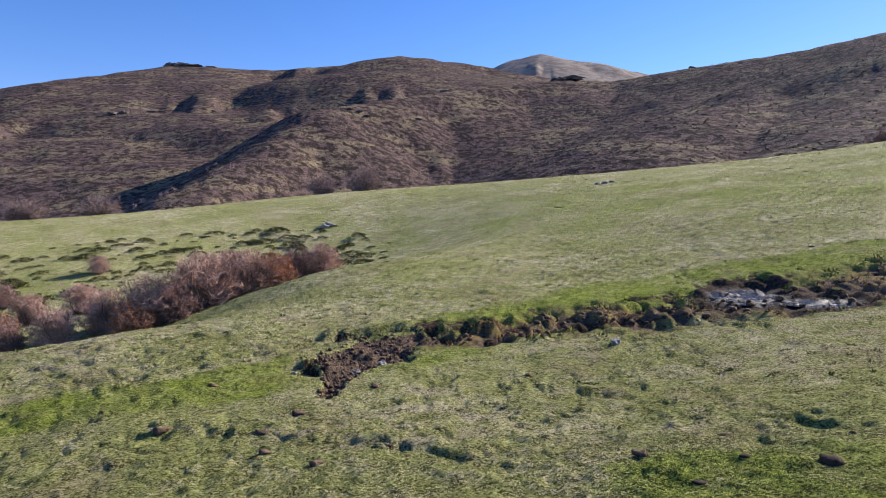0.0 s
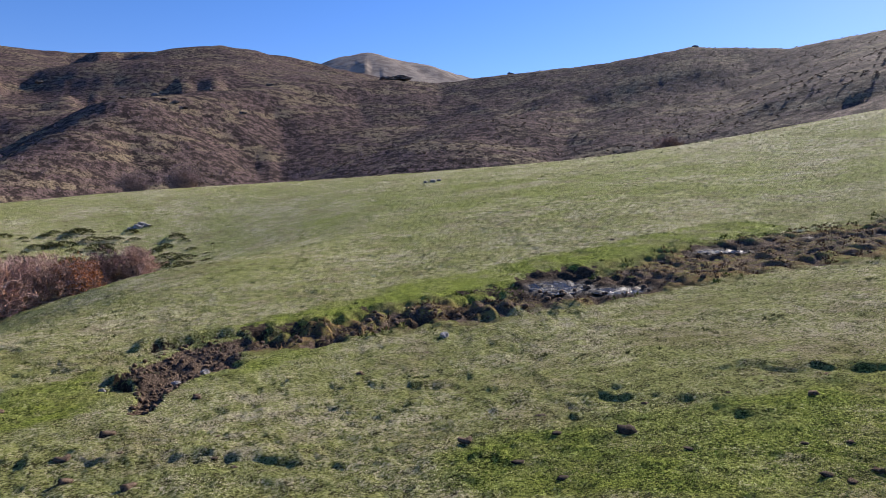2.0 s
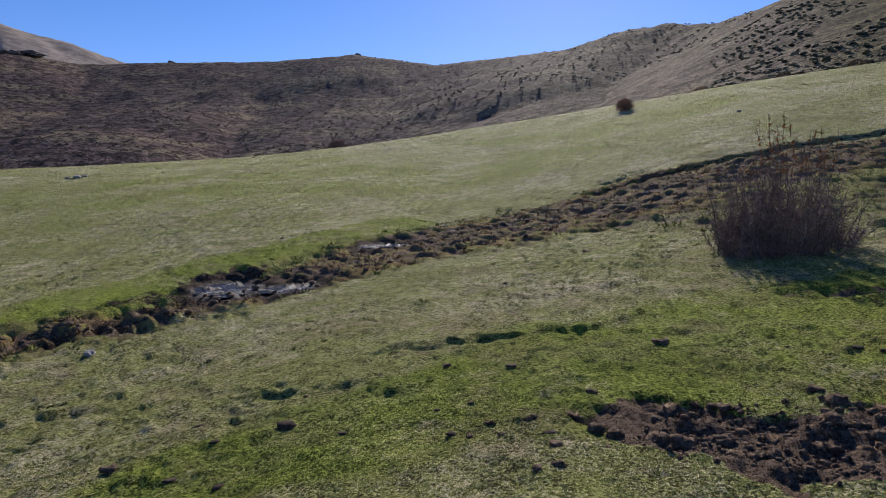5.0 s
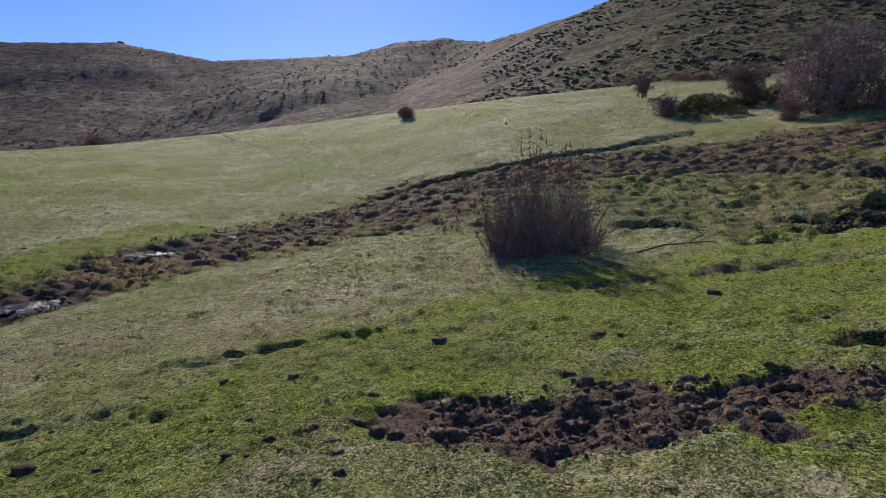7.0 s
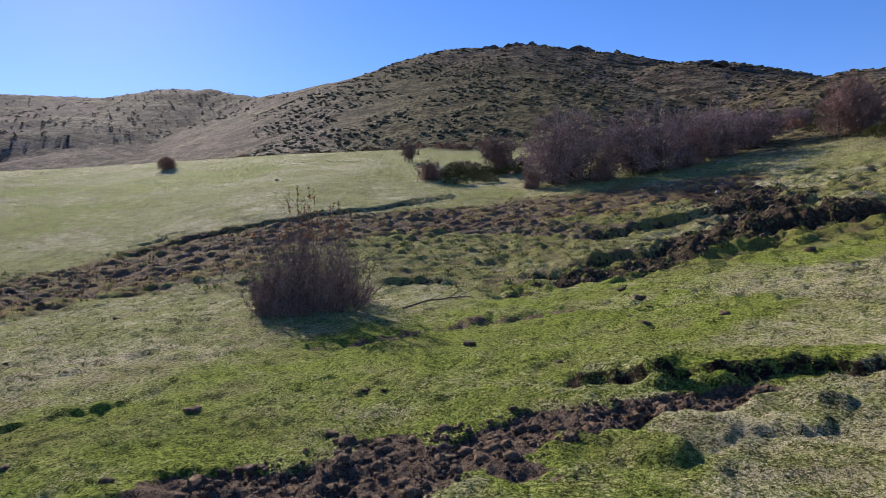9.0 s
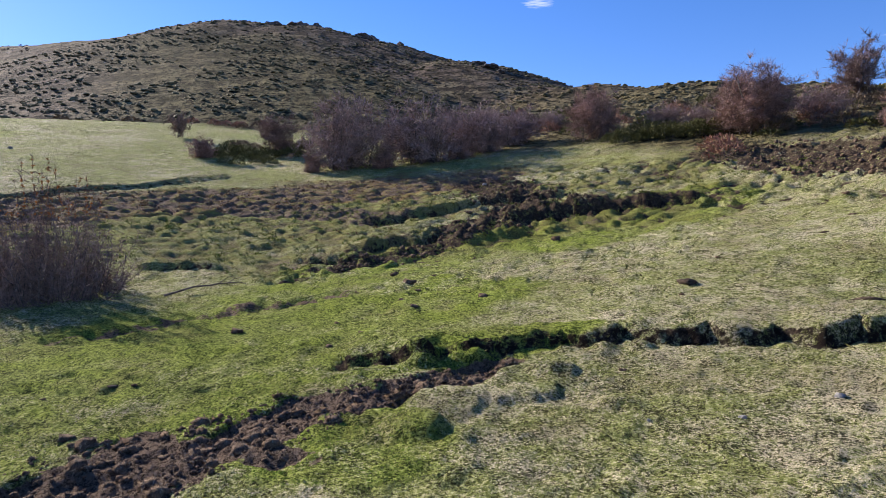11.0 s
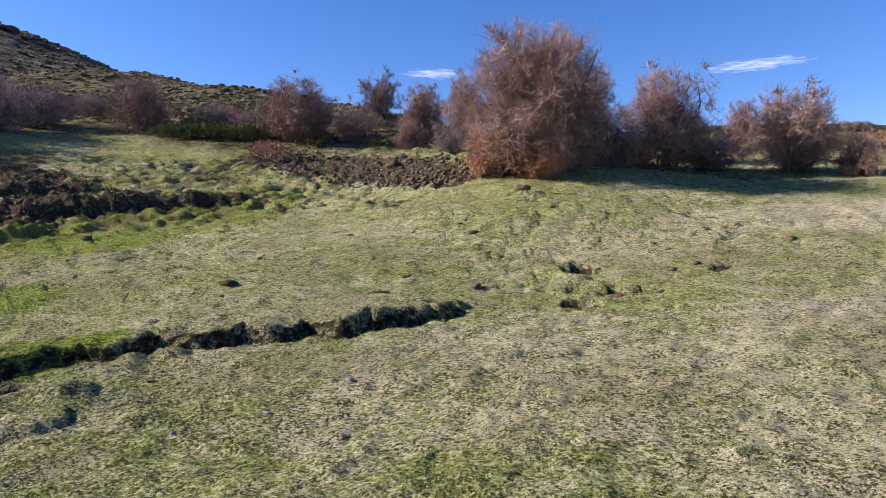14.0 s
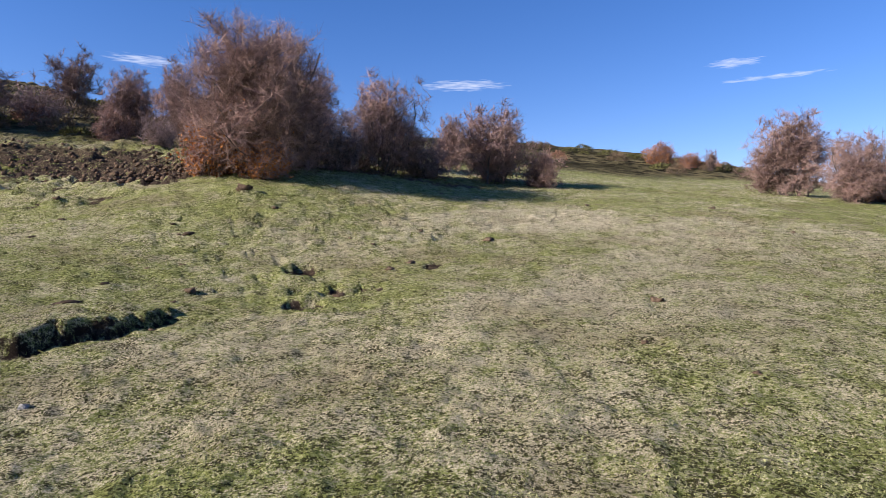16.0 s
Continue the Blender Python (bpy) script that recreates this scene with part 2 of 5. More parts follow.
def ground_material():
    n = Nodes("ground_cover", 0.95)
    lush, mud, bog, heath, dry, wet, peat = (n.attr(k) for k in ("lush", "mud", "bog", "heath", "dry", "wet", "peat"))
    fine, small, mid, wide = n.noise(75, 4, 0.7), n.noise(20, 5, 0.75), n.noise(1.8, 5, 0.68), n.noise(0.2, 4)
    # turf: green blades between bleached straw on the tops, dark thatch and painted shade in the hollows
    clump, speck, bald = n.noise(9, 5, 0.75), n.noise(34, 4, 0.8), n.noise(2.6, 8, 0.8)
    green = n.mix(n.ramp(small, 0.38, 0.62), (0.18, 0.205, 0.055), (0.46, 0.48, 0.17))
    bright = n.mix(n.ramp(small, 0.36, 0.64), (0.125, 0.165, 0.025), (0.43, 0.51, 0.088))
    green = n.mix(lush, green, bright)
    straw = n.mix(n.ramp(fine, 0.40, 0.60), (0.46, 0.40, 0.25), (0.85, 0.745, 0.52))
    grain = n.math("ADD", n.math("MULTIPLY", fine, 0.22), n.math("MULTIPLY", small, 0.28))
    cover = n.math("ADD", n.math("MULTIPLY", mid, 0.20), n.math("ADD", n.math("MULTIPLY", wide, 0.15), n.math("MULTIPLY", dry, 0.035)))
    fleck = n.ramp(n.math("SUBTRACT", n.math("ADD", grain, cover), n.math("MULTIPLY", lush, 0.045)), 0.414, 0.486)
    turf = n.mix(fleck, green, straw)
    turf = n.mix(n.math("MULTIPLY", n.ramp(n.noise(0.45, 5, 0.7), 0.49, 0.66), 0.4), turf, (0.24, 0.19, 0.09))
    # shade between the tufts goes into the colour, along with the thatch
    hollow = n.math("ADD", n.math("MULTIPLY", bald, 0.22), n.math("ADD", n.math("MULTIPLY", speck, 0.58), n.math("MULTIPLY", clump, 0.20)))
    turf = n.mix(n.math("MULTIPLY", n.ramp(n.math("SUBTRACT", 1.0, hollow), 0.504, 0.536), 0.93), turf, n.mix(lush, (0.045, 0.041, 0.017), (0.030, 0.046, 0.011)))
    # peat and trampled earth
    earth = n.mix(n.ramp(small, 0.42, 0.58), (0.050, 0.034, 0.025), (0.24, 0.168, 0.12))
    earth = n.mix(n.ramp(fine, 0.5, 0.62), earth, (0.27, 0.21, 0.155))
    # one dark colour for moist soil and for painted shade on scarp faces
    earth = n.mix(n.attr("damp_shade"), earth, n.mix(n.ramp(clump, 0.45, 0.58), (0.030, 0.022, 0.017), (0.105, 0.075, 0.053)))
    earth = n.mix(wet, earth, (0.018, 0.015, 0.014))
    moss = n.mix(n.math("ADD", n.math("SUBTRACT", n.ramp(mid, 0.35, 0.65), 0.15), n.math("SUBTRACT", 0.55, peat)), (0.26, 0.145, 0.062), (0.22, 0.25, 0.05))
    moss = n.mix(n.ramp(n.math("ADD", n.attr("tops"), n.math("SUBTRACT", small, 0.5)), 0.2, 0.65), (0.085, 0.056, 0.034), moss)
    moss = n.mix(n.ramp(fine, 0.42, 0.6), moss, n.mix(0.5, moss, (0.34, 0.28, 0.13)))
    moss = n.mix(n.math("SUBTRACT", n.math("ADD", n.math("MULTIPLY", n.ramp(wide, 0.45, 0.58), 0.5), 0.4), n.math("MULTIPLY", peat, 0.75)), moss, turf)
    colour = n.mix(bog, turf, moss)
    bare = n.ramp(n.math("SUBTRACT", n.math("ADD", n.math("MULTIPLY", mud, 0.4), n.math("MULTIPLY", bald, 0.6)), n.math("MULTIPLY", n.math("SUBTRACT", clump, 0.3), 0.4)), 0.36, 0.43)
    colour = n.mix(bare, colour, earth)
    # heath on the slopes: dry shrubs, pale grass, dark patches
    patch, spot, grit = n.noise(0.018, 5, 0.62), n.noise(0.16, 5, 0.7), n.noise(0.9, 3, 0.7)
    brown = n.mix(n.ramp(spot, 0.44, 0.56), (0.055, 0.039, 0.037), (0.190, 0.130, 0.115))
    pale = n.mix(grit, (0.19, 0.145, 0.090), (0.40, 0.315, 0.195))
    streaks = n.noise(1.0, 4, 0.6, n.put("ShaderNodeMapping", Vector=n.place, Scale=(0.02, 0.02, 0.11)).outputs[0])
    hill = n.mix(n.ramp(n.math("ADD", n.math("MULTIPLY", patch, 0.5), n.math("MULTIPLY", streaks, 0.5)), 0.48, 0.58), brown, n.mix(n.ramp(spot, 0.42, 0.54), brown, pale))
    hill = n.mix(n.ramp(grit, 0.51, 0.59), hill, (0.030, 0.027, 0.019))
    grassy = n.mix(n.ramp(spot, 0.4, 0.6), (0.075, 0.066, 0.030), (0.19, 0.16, 0.075))
    hill = n.mix(n.attr("grassy"), hill, n.mix(n.ramp(grit, 0.46, 0.60), grassy, (0.030, 0.025, 0.013)))
    # paler ground on the farthest mountains
    hill = n.mix(n.math("MULTIPLY", n.attr("far_pale"), 0.8), hill, n.mix(n.ramp(patch, 0.4, 0.6), (0.24, 0.20, 0.165), (0.36, 0.31, 0.26)))
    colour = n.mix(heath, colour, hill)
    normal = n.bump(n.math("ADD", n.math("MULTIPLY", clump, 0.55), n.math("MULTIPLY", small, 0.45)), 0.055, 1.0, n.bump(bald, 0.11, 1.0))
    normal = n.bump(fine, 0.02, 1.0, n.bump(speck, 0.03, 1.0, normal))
    normal = n.bump(n.math("MULTIPLY", grit, heath), 0.8, 1.0, normal)
    normal = n.bump(n.math("MULTIPLY", spot, n.math("SUBTRACT", heath, n.attr("grassy"))), 2.0, 0.8, normal)
    n.feed(n.bsdf.inputs["Specular IOR Level"], n.math("ADD", n.math("MULTIPLY", wet, 0.3), 0.02))
    return n.done(colour, normal, n.mix(n.math("MULTIPLY", wet, n.ramp(mid, 0.3, 0.5)), (0.95, 0.95, 0.95), (0.55, 0.55, 0.55)))


def plain(name, lo, hi, scale, rough=0.9, relief=0.01):
    """A matt surface that wavers between two colours."""
    n = Nodes(name, rough)
    info = n.tree.nodes.new("ShaderNodeObjectInfo")
    coarse, fine = n.noise(scale, 4), n.noise(scale * 7, 3)
    colour = n.mix(n.ramp(n.math("ADD", n.math("MULTIPLY", coarse, 0.6), n.math("MULTIPLY", fine, 0.4)), 0.35, 0.65), lo, hi)
    colour = n.mix(n.math("MULTIPLY", info.outputs["Random"], 0.25), colour, lo)
    return n.done(colour, n.bump(fine, relief, 0.8))


def leafy(name, lo, hi, rough=0.8):
    """Twigs or leaves, each a little different."""
    n = Nodes(name, rough)
    island = n.tree.nodes.new("ShaderNodeNewGeometry").outputs["Random Per Island"]
    drift = n.noise(0.9, 2)
    return n.done(n.mix(n.math("ADD", n.math("MULTIPLY", island, 0.65), n.math("MULTIPLY", n.ramp(drift, 0.35, 0.65), 0.35)), lo, hi))


GROUND = ground_material()
BARK = plain("grey_brown_bark", (0.06, 0.048, 0.043), (0.24, 0.20, 0.18), 9, 0.9, 0.02)
TWIG_RED = leafy("reddish_twigs", (0.055, 0.036, 0.032), (0.55, 0.37, 0.32))
TWIG_GREY = leafy("grey_twigs", (0.075, 0.055, 0.053), (0.50, 0.37, 0.345))
TWIG_DARK = leafy("dark_twigs", (0.08, 0.056, 0.050), (0.38, 0.265, 0.225))
LEAF_ORANGE = leafy("orange_leaves", (0.28, 0.10, 0.028), (0.60, 0.26, 0.085))
LEAF_RED = leafy("russet_leaves", (0.19, 0.095, 0.065), (0.46, 0.26, 0.18))
TWIG_TAN = leafy("pinkish_tan_twigs", (0.24, 0.15, 0.115), (0.80, 0.56, 0.46))
JUNIPER = leafy("juniper_green", (0.045, 0.050, 0.017), (0.19, 0.18, 0.07))
HEATH = leafy("heath_shrub", (0.085, 0.062, 0.042), (0.25, 0.185, 0.12))
CUSHION = leafy("cushion_shrub", (0.065, 0.060, 0.026), (0.23, 0.185, 0.095))
GRASS = leafy("grass_blades", (0.13, 0.145, 0.04), (0.42, 0.41, 0.20), 0.85)
LUSH = leafy("lush_blades", (0.07, 0.135, 0.012), (0.33, 0.44, 0.055), 0.7)
SEDGE_RED = leafy("russet_sedge", (0.075, 0.045, 0.025), (0.32, 0.195, 0.10))
SEDGE_GREEN = leafy("green_moss", (0.07, 0.085, 0.018), (0.24, 0.27, 0.06))
TUSSOCK = leafy("tussock_grass", (0.05, 0.058, 0.016), (0.23, 0.22, 0.085))
THATCH = leafy("dead_thatch", (0.11, 0.078, 0.052), (0.46, 0.36, 0.24))
STONE = plain("grey_stone", (0.16, 0.15, 0.14), (0.42, 0.40, 0.37), 6, 0.9, 0.03)
ROCK_DARK = plain("dark_outcrop", (0.075, 0.066, 0.062), (0.22, 0.195, 0.175), 0.5, 0.95, 0.3)
SOIL = plain("dark_soil", (0.062, 0.042, 0.029), (0.31, 0.215, 0.145), 18, 0.95, 0.04)
DUNG = plain("dried_dung", (0.035, 0.024, 0.017), (0.12, 0.088, 0.06), 22, 0.95, 0.015)


def water_material():
    n = Nodes("dark_water", 0.08)
    n.bsdf.inputs["Specular IOR Level"].default_value = 0.5
    return n.done((0.02, 0.018, 0.016), n.bump(n.noise(14, 3), 0.05, 1.0))


WATER = water_material()


# ---- meshes ----
def mesh_object(name, verts, faces, material, parent=None, label="", smooth=False):
    me = bpy.data.meshes.new(name)
    me.from_pydata([tuple(v) for v in verts], [], [tuple(f) for f in faces])
    me.materials.append(material)
    if smooth:
        me.shade_smooth()
    ob = new(name, me)
    ob.parent = parent
    return tagged(ob, label)


def tri_object(name, corners, material, parent=None, label=""):
    """Loose triangles from an array (n, 3, 3)."""
    corners = np.asarray(corners, np.float32)
    n = len(corners)
    me = bpy.data.meshes.new(name)
    me.vertices.add(3 * n)
    me.vertices.foreach_set("co", corners.ravel())
    me.loops.add(3 * n)
    me.loops.foreach_set("vertex_index", np.arange(3 * n, dtype=np.int32))
    me.polygons.add(n)
    me.polygons.foreach_set("loop_start", np.arange(0, 3 * n, 3, dtype=np.int32))
    me.materials.append(material)
    me.update()
    ob = new(name, me)
    ob.parent = parent
    return tagged(ob, label)


# ---- small relief and cover of the ground ----
def capsule(x, y, x0, y0, x1, y1):
    ex, ey = x1 - x0, y1 - y0
    t = np.clip(((x - x0) * ex + (y - y0) * ey) / max(ex * ex + ey * ey, 1e-9), 0, 1)
    return np.hypot(x - x0 - t * ex, y - y0 - t * ey)


def band(x, y, points, wobble=0.25, cell=1.0, seed=3):
    """1 inside a band along points (x, y, half width), 0 outside, with a frayed edge."""
    whole = np.zeros(np.shape(x))
    px, py, pw = np.array(points, float).T
    edge = 1.2 * pw.max() * (1 + wobble)
    box = (x > px.min() - edge) & (x < px.max() + edge) & (y > py.min() - edge) & (y < py.max() + edge)
    if not box.any():
        return whole
    x, y = x[box], y[box]
    total = np.zeros(len(x))
    fray = 1 + wobble * 2 * (fbm(x / cell, y / cell, 3, seed) - 0.5)
    for (x0, y0, w0), (x1, y1, w1) in zip(points, points[1:]):
        ex, ey = x1 - x0, y1 - y0
        t = np.clip(((x - x0) * ex + (y - y0) * ey) / max(ex * ex + ey * ey, 1e-9), 0, 1)
        d = np.hypot(x - x0 - t * ex, y - y0 - t * ey) / ((w0 + t * (w1 - w0)) * fray)
        total = np.maximum(total, 1 - step(0.75, 1.15, d))
    whole[box] = total
    return whole


def domes(x, y, seed, fill=0.9):
    """Rounded cushions of uneven size, about one to a unit cell, 0 in the gaps between them."""
    fx, fy = np.floor(x), np.floor(y)
    best = np.zeros(np.shape(x))
    for i in (-1, 0, 1):
        for j in (-1, 0, 1):
            gx, gy = fx + i, fy + j
            d = np.hypot(x - gx - 0.1 - 0.8 * lattice(gx, gy, seed), y - gy - 0.1 - 0.8 * lattice(gx, gy, seed + 1))
            wide = 0.36 + 0.42 * lattice(gx, gy, seed + 2)
            high = (0.45 + 0.55 * lattice(gx, gy, seed + 3)) * (lattice(gx, gy, seed + 4) < fill)
            best = np.maximum(best, high * np.clip(1 - (d / wide) ** 2, 0, 1) ** 0.8)
    return best


MUD_NEAR = [(5.5, 2.4, 0.55), (6.0, 1.3, 0.85), (6.3, 0.2, 0.75), (7.1, -0.9, 0.5), (7.3, -2.0, 0.3), (7.7, -3.0, 0.16)]
BOG = [(-0.2, 15.0, 1.2), (4.0, 16.0, 1.9), (9.0, 16.4, 2.2), (15.0, 17.2, 3.6), (21.0, 15.5, 6.0), (25.0, 12.0, 7.0), (27.0, 5.0, 8.0), (27.0, -2.5, 10.0), (25.5, -9.5, 8.5), (23.0, -14.5, 6.0)]
PEAT = [(-0.2, 14.6, 0.5), (3.5, 15.9, 0.8), (8.0, 15.6, 0.9), (12.0, 16.6, 1.8), (17.0, 17.0, 2.6), (23.0, 15.0, 3.8), (28.0, 11.0, 3.8), (31.0, 5.0, 2.8), (33.0, -2.0, 3.2), (33.0, -9.0, 2.6)]
LUSH_BANDS = [
    [(-8.0, 9.2, 0.8), (-3.4, 11.4, 1.3), (1.5, 16.3, 2.0), (7.2, 19.0, 2.6), (11.0, 20.5, 2.0), (19.0, 21.5, 1.6)],
    [(2.6, 5.4, 1.0), (4.6, 4.4, 1.6), (7.0, 3.8, 2.4), (10.0, 2.6, 3.0), (13.0, -0.4, 3.4), (17.5, -3.5, 2.4)],
    [(5.6, -1.0, 0.8), (8.5, 0.8, 2.0), (11.0, -1.5, 1.8), (12.0, -4.0, 1.2)],
    [(18.0, -8.0, 2.5), (19.5, -14.0, 2.5)],
    [(8.8, -1.2, 1.0), (8.4, -3.0, 0.8), (8.2, -4.2, 0.4)],
]
DRY_BANDS = [
    [(4.0, -5.0, 1.2), (3.0, -7.0, 2.2), (0.0, -7.0, 3.0), (-3.0, -10.0, 3.5), (-4.0, -16.0, 3.0)],
    [(4.5, -16.0, 1.2), (1.0, -18.0, 1.6)],
]
MUD_BANK = [(-1.9, 10.2, 0.15), (-1.9, 11.8, 0.3), (-1.8, 13.2, 0.95), (-1.4, 14.6, 0.9), (-0.8, 15.4, 0.5)]
MUD_SIDE = [(5.0, 2.4, 0.25), (5.25, 1.4, 0.4), (5.6, 0.4, 0.3)]
TRAMPLED = [
    [(25.5, -20.3, 2.0), (18.7, -20.2, 2.7), (14.2, -18.0, 1.6), (12.6, -17.0, 0.8)],
    [(30.0, -9.5, 1.8), (26.5, -10.0, 2.1), (23.0, -8.8, 1.9), (20.4, -6.2, 1.4), (18.3, -4.0, 0.9), (17.4, -1.4, 0.6)],
    [(-2.3, 13.2, 0.5), (-1.2, 13.9, 0.75)],
    [(8.5, -21.8, 0.7), (5.0, -23.5, 0.6)],
    [(12.0, 3.4, 0.3), (13.8, -1.6, 0.35)],
    [(21.4, -8.0, 1.1), (21.2, -11.0, 1.0), (20.0, -13.6, 0.7)],
    [(25.0, -4.0, 1.2), (28.0, -1.0, 1.5), (30.0, 3.0, 1.2)],
]
# low scarps: crest line with the higher ground on the far side, height, how far the turf stays raised
SCARPS = [
    (0.145, 1.7, [(8.75, -1.2), (8.25, -1.9), (8.1, -2.6), (8.05, -3.6), (7.7, -4.4), (7.2, -5.1), (6.6, -5.8), (6.15, -6.5), (5.85, -7.2), (5.75, -7.9)]),
    (0.055, 0.7, [(6.4, 7.3), (7.0, 6.6), (7.7, 5.8), (8.4, 5.2), (9.7, 4.9)]),
    (0.30, 2.0, [(19.3, -2.4), (19.9, -3.4), (20.7, -6.2), (21.6, -9.0), (20.7, -12.1), (19.7, -13.9)]),
    (0.30, 2.0, [(24.6, -3.5), (25.5, -7.5), (25.0, -10.5)]),
    (0.20, 1.6, [(-2.6, 15.6), (-1.4, 15.9), (0.0, 15.9), (1.0, 15.6)]),
    (0.03, 0.6, [(-3.82, 8.19), (-3.22, 8.45), (-2.64, 8.44), (-1.86, 7.91)]),
    (0.032, 0.6, [(-1.45, 7.58), (-0.99, 7.67), (-0.43, 7.57), (0.11, 7.07), (0.5, 7.01)]),
    (0.03, 0.5, [(0.97, 6.19), (1.26, 6.2), (1.55, 5.93)]),
    (0.03, 0.5, [(4.84, 10.16), (5.14, 9.68)]),
    (0.028, 0.5, [(4.06, 7.59), (4.41, 7.12)]),
    (0.03, 0.5, [(2.22, 9.75), (2.73, 9.58)]),
    (0.22, 1.0, [(-2.75, 12.6), (-2.3, 12.2)]),
    (0.22, 0.9, [(18.9, -0.9), (18.1, -1.8), (17.7, -2.6)]),
    (0.20, 0.9, [(18.76, 3.3), (18.6, 1.85)]),
    (0.06, 0.5, [(6.5, -2.5), (6.46, -3.05)]),
    (0.07, 0.5, [(9.66, -15.4), (8.9, -15.6)]),
    (0.18, 1.2, [(27.0, 16.6), (30.5, 12.5), (34.0, 7.5), (38.0, 3.5)]),
]
# hummocky turf without bare earth
ROUGH = [
    [(-4.0, 8.4, 0.4), (-2.4, 8.1, 0.7), (-1.2, 7.7, 0.5), (0.4, 7.2, 0.45)],
    [(1.0, 6.6, 0.4), (1.8, 6.0, 0.5), (2.6, 6.6, 0.4)],
    [(3.3, 8.4, 0.6), (4.2, 7.4, 0.5), (3.6, 6.3, 0.5)],
    [(4.7, 6.6, 0.35), (5.2, 6.0, 0.45), (5.0, 5.4, 0.4)],
    [(6.5, 7.2, 0.3), (7.5, 6.1, 0.4), (9.4, 5.0, 0.4)],
    [(10.0, -0.5, 0.9), (12.0, -1.4, 0.9), (13.5, -2.6, 0.9)],
    [(5.0, -11.2, 0.5), (4.6, -9.9, 0.6)],
]
# small pits trodden or dug into the turf: place, half widths, depth
HOLES = [(5.57, -11.36, 0.26, 0.30, 0.11), (4.83, -10.03, 0.24, 0.22, 0.13), (4.37, -9.07, 0.26, 0.20, 0.13), (4.37, -10.13, 0.14, 0.2, 0.08), (3.79, -10.2, 0.22, 0.2, 0.07), (4.66, -9.55, 0.12, 0.14, 0.08), (3.2, -11.9, 0.14, 0.3, 0.05)]
# wet turf broken into rounded steps and cushions
HUMMOCKS = [[(17.0, -0.5, 1.2), (18.6, -4.0, 2.2), (20.5, -8.0, 2.8), (20.0, -12.5, 3.2), (17.5, -16.5, 2.6), (13.5, -15.0, 1.2)], [(25.5, -16.0, 3.0), (22.0, -23.0, 2.6), (15.0, -21.5, 1.6)], [(0.5, 15.6, 1.2), (4.5, 16.6, 1.6), (9.5, 18.0, 1.8)]]
# single cushions of moss and turf: place, radius, height
MOUNDS = [(5.95, -1.55, 0.36, 0.13), (6.55, -1.95, 0.5, 0.10), (8.2, -2.0, 0.28, 0.10), (8.0, -2.6, 0.28, 0.10), (7.0, -3.3, 0.3, 0.09), (4.6, -9.5, 0.3, 0.10), (5.0, -9.7, 0.26, 0.08), (5.3, -10.7, 0.32, 0.10), (5.8, -10.9, 0.3, 0.09), (19.2, -5.5, 0.9, 0.35), (19.4, -6.8, 0.8, 0.3), (23.0, -9.6, 0.9, 0.35), (21.8, -11.0, 0.9, 0.3), (22.8, -11.9, 0.8, 0.3)]
lot = random.Random(41)
for k in range(9):
    MOUNDS.append((8.12 - 0.28 * max(0, k - 5) + lot.uniform(-0.1, 0.05), -1.7 - 0.36 * k, lot.uniform(0.16, 0.26), lot.uniform(0.04, 0.09)))
POOLS = [(8.4, 17.2, 1.0, 1.7, -25), (9.4, 15.6, 1.0, 0.8, 20), (15.2, 18.5, 1.1, 0.8, 20), (19.0, 18.4, 0.5, 0.3, 30), (20.6, 17.0, 0.35, 0.3, 10)]


def pool_reach(x, y, pool):
    px, py, a, b, turn = pool
    c, s = math.cos(radians(turn)), math.sin(radians(turn))
    u, v = (x - px) * c + (y - py) * s, -(x - px) * s + (y - py) * c
    return np.hypot(u / a, v / b)


def billow(x, y, cell, seed):
    """Rounded hummocks with sharp gaps between, 0 to 1."""
    n = np.abs(2 * fbm(x / cell, y / cell, 2, seed, 0.35) - 1)
    return 1 - np.exp(-4.5 * n)


def islands(x, y):
    """Rounded hummocks of moss and turf, up to 1, between sunken channels, 0."""
    u, v = x + 0.35 * (fbm(x / 0.5, y / 0.5, 2, 41) - 0.5), y + 0.35 * (fbm(x / 0.5, y / 0.5, 2, 42) - 0.5)
    return np.maximum(domes(u / 0.52, v / 0.75, 201), 0.8 * domes(u / 1.1, v / 1.6, 211, 0.45))


def turf_steps(x, y):
    """Broad turf cushions with narrow sunken gaps, up to 1."""
    u, v = x + 0.5 * (fbm(x / 0.6, y / 0.6, 3, 43) - 0.5), y + 0.5 * (fbm(x / 0.6, y / 0.6, 3, 44) - 0.5)
    return np.maximum(domes(u / 0.62, v / 0.95, 241, 0.95), 0.75 * domes(u / 1.3, v / 1.9, 251, 0.5))


def pits(x, y):
    """Depth of the small pits in the turf, metres."""
    deep = np.zeros(np.shape(x))
    for px, py, a, b, depth in HOLES:
        m = np.hypot(x - px, y - py) < 0.7
        if m.any():
            d = np.hypot((x[m] - px) / a, (y[m] - py) / b) * 0.8 * (0.75 + 0.6 * fbm(x[m] / 0.15, y[m] / 0.15, 2, 77))
            deep[m] = np.maximum(deep[m], 1.5 * depth * (1 - step(0.8, 1.1, d)))
    return deep


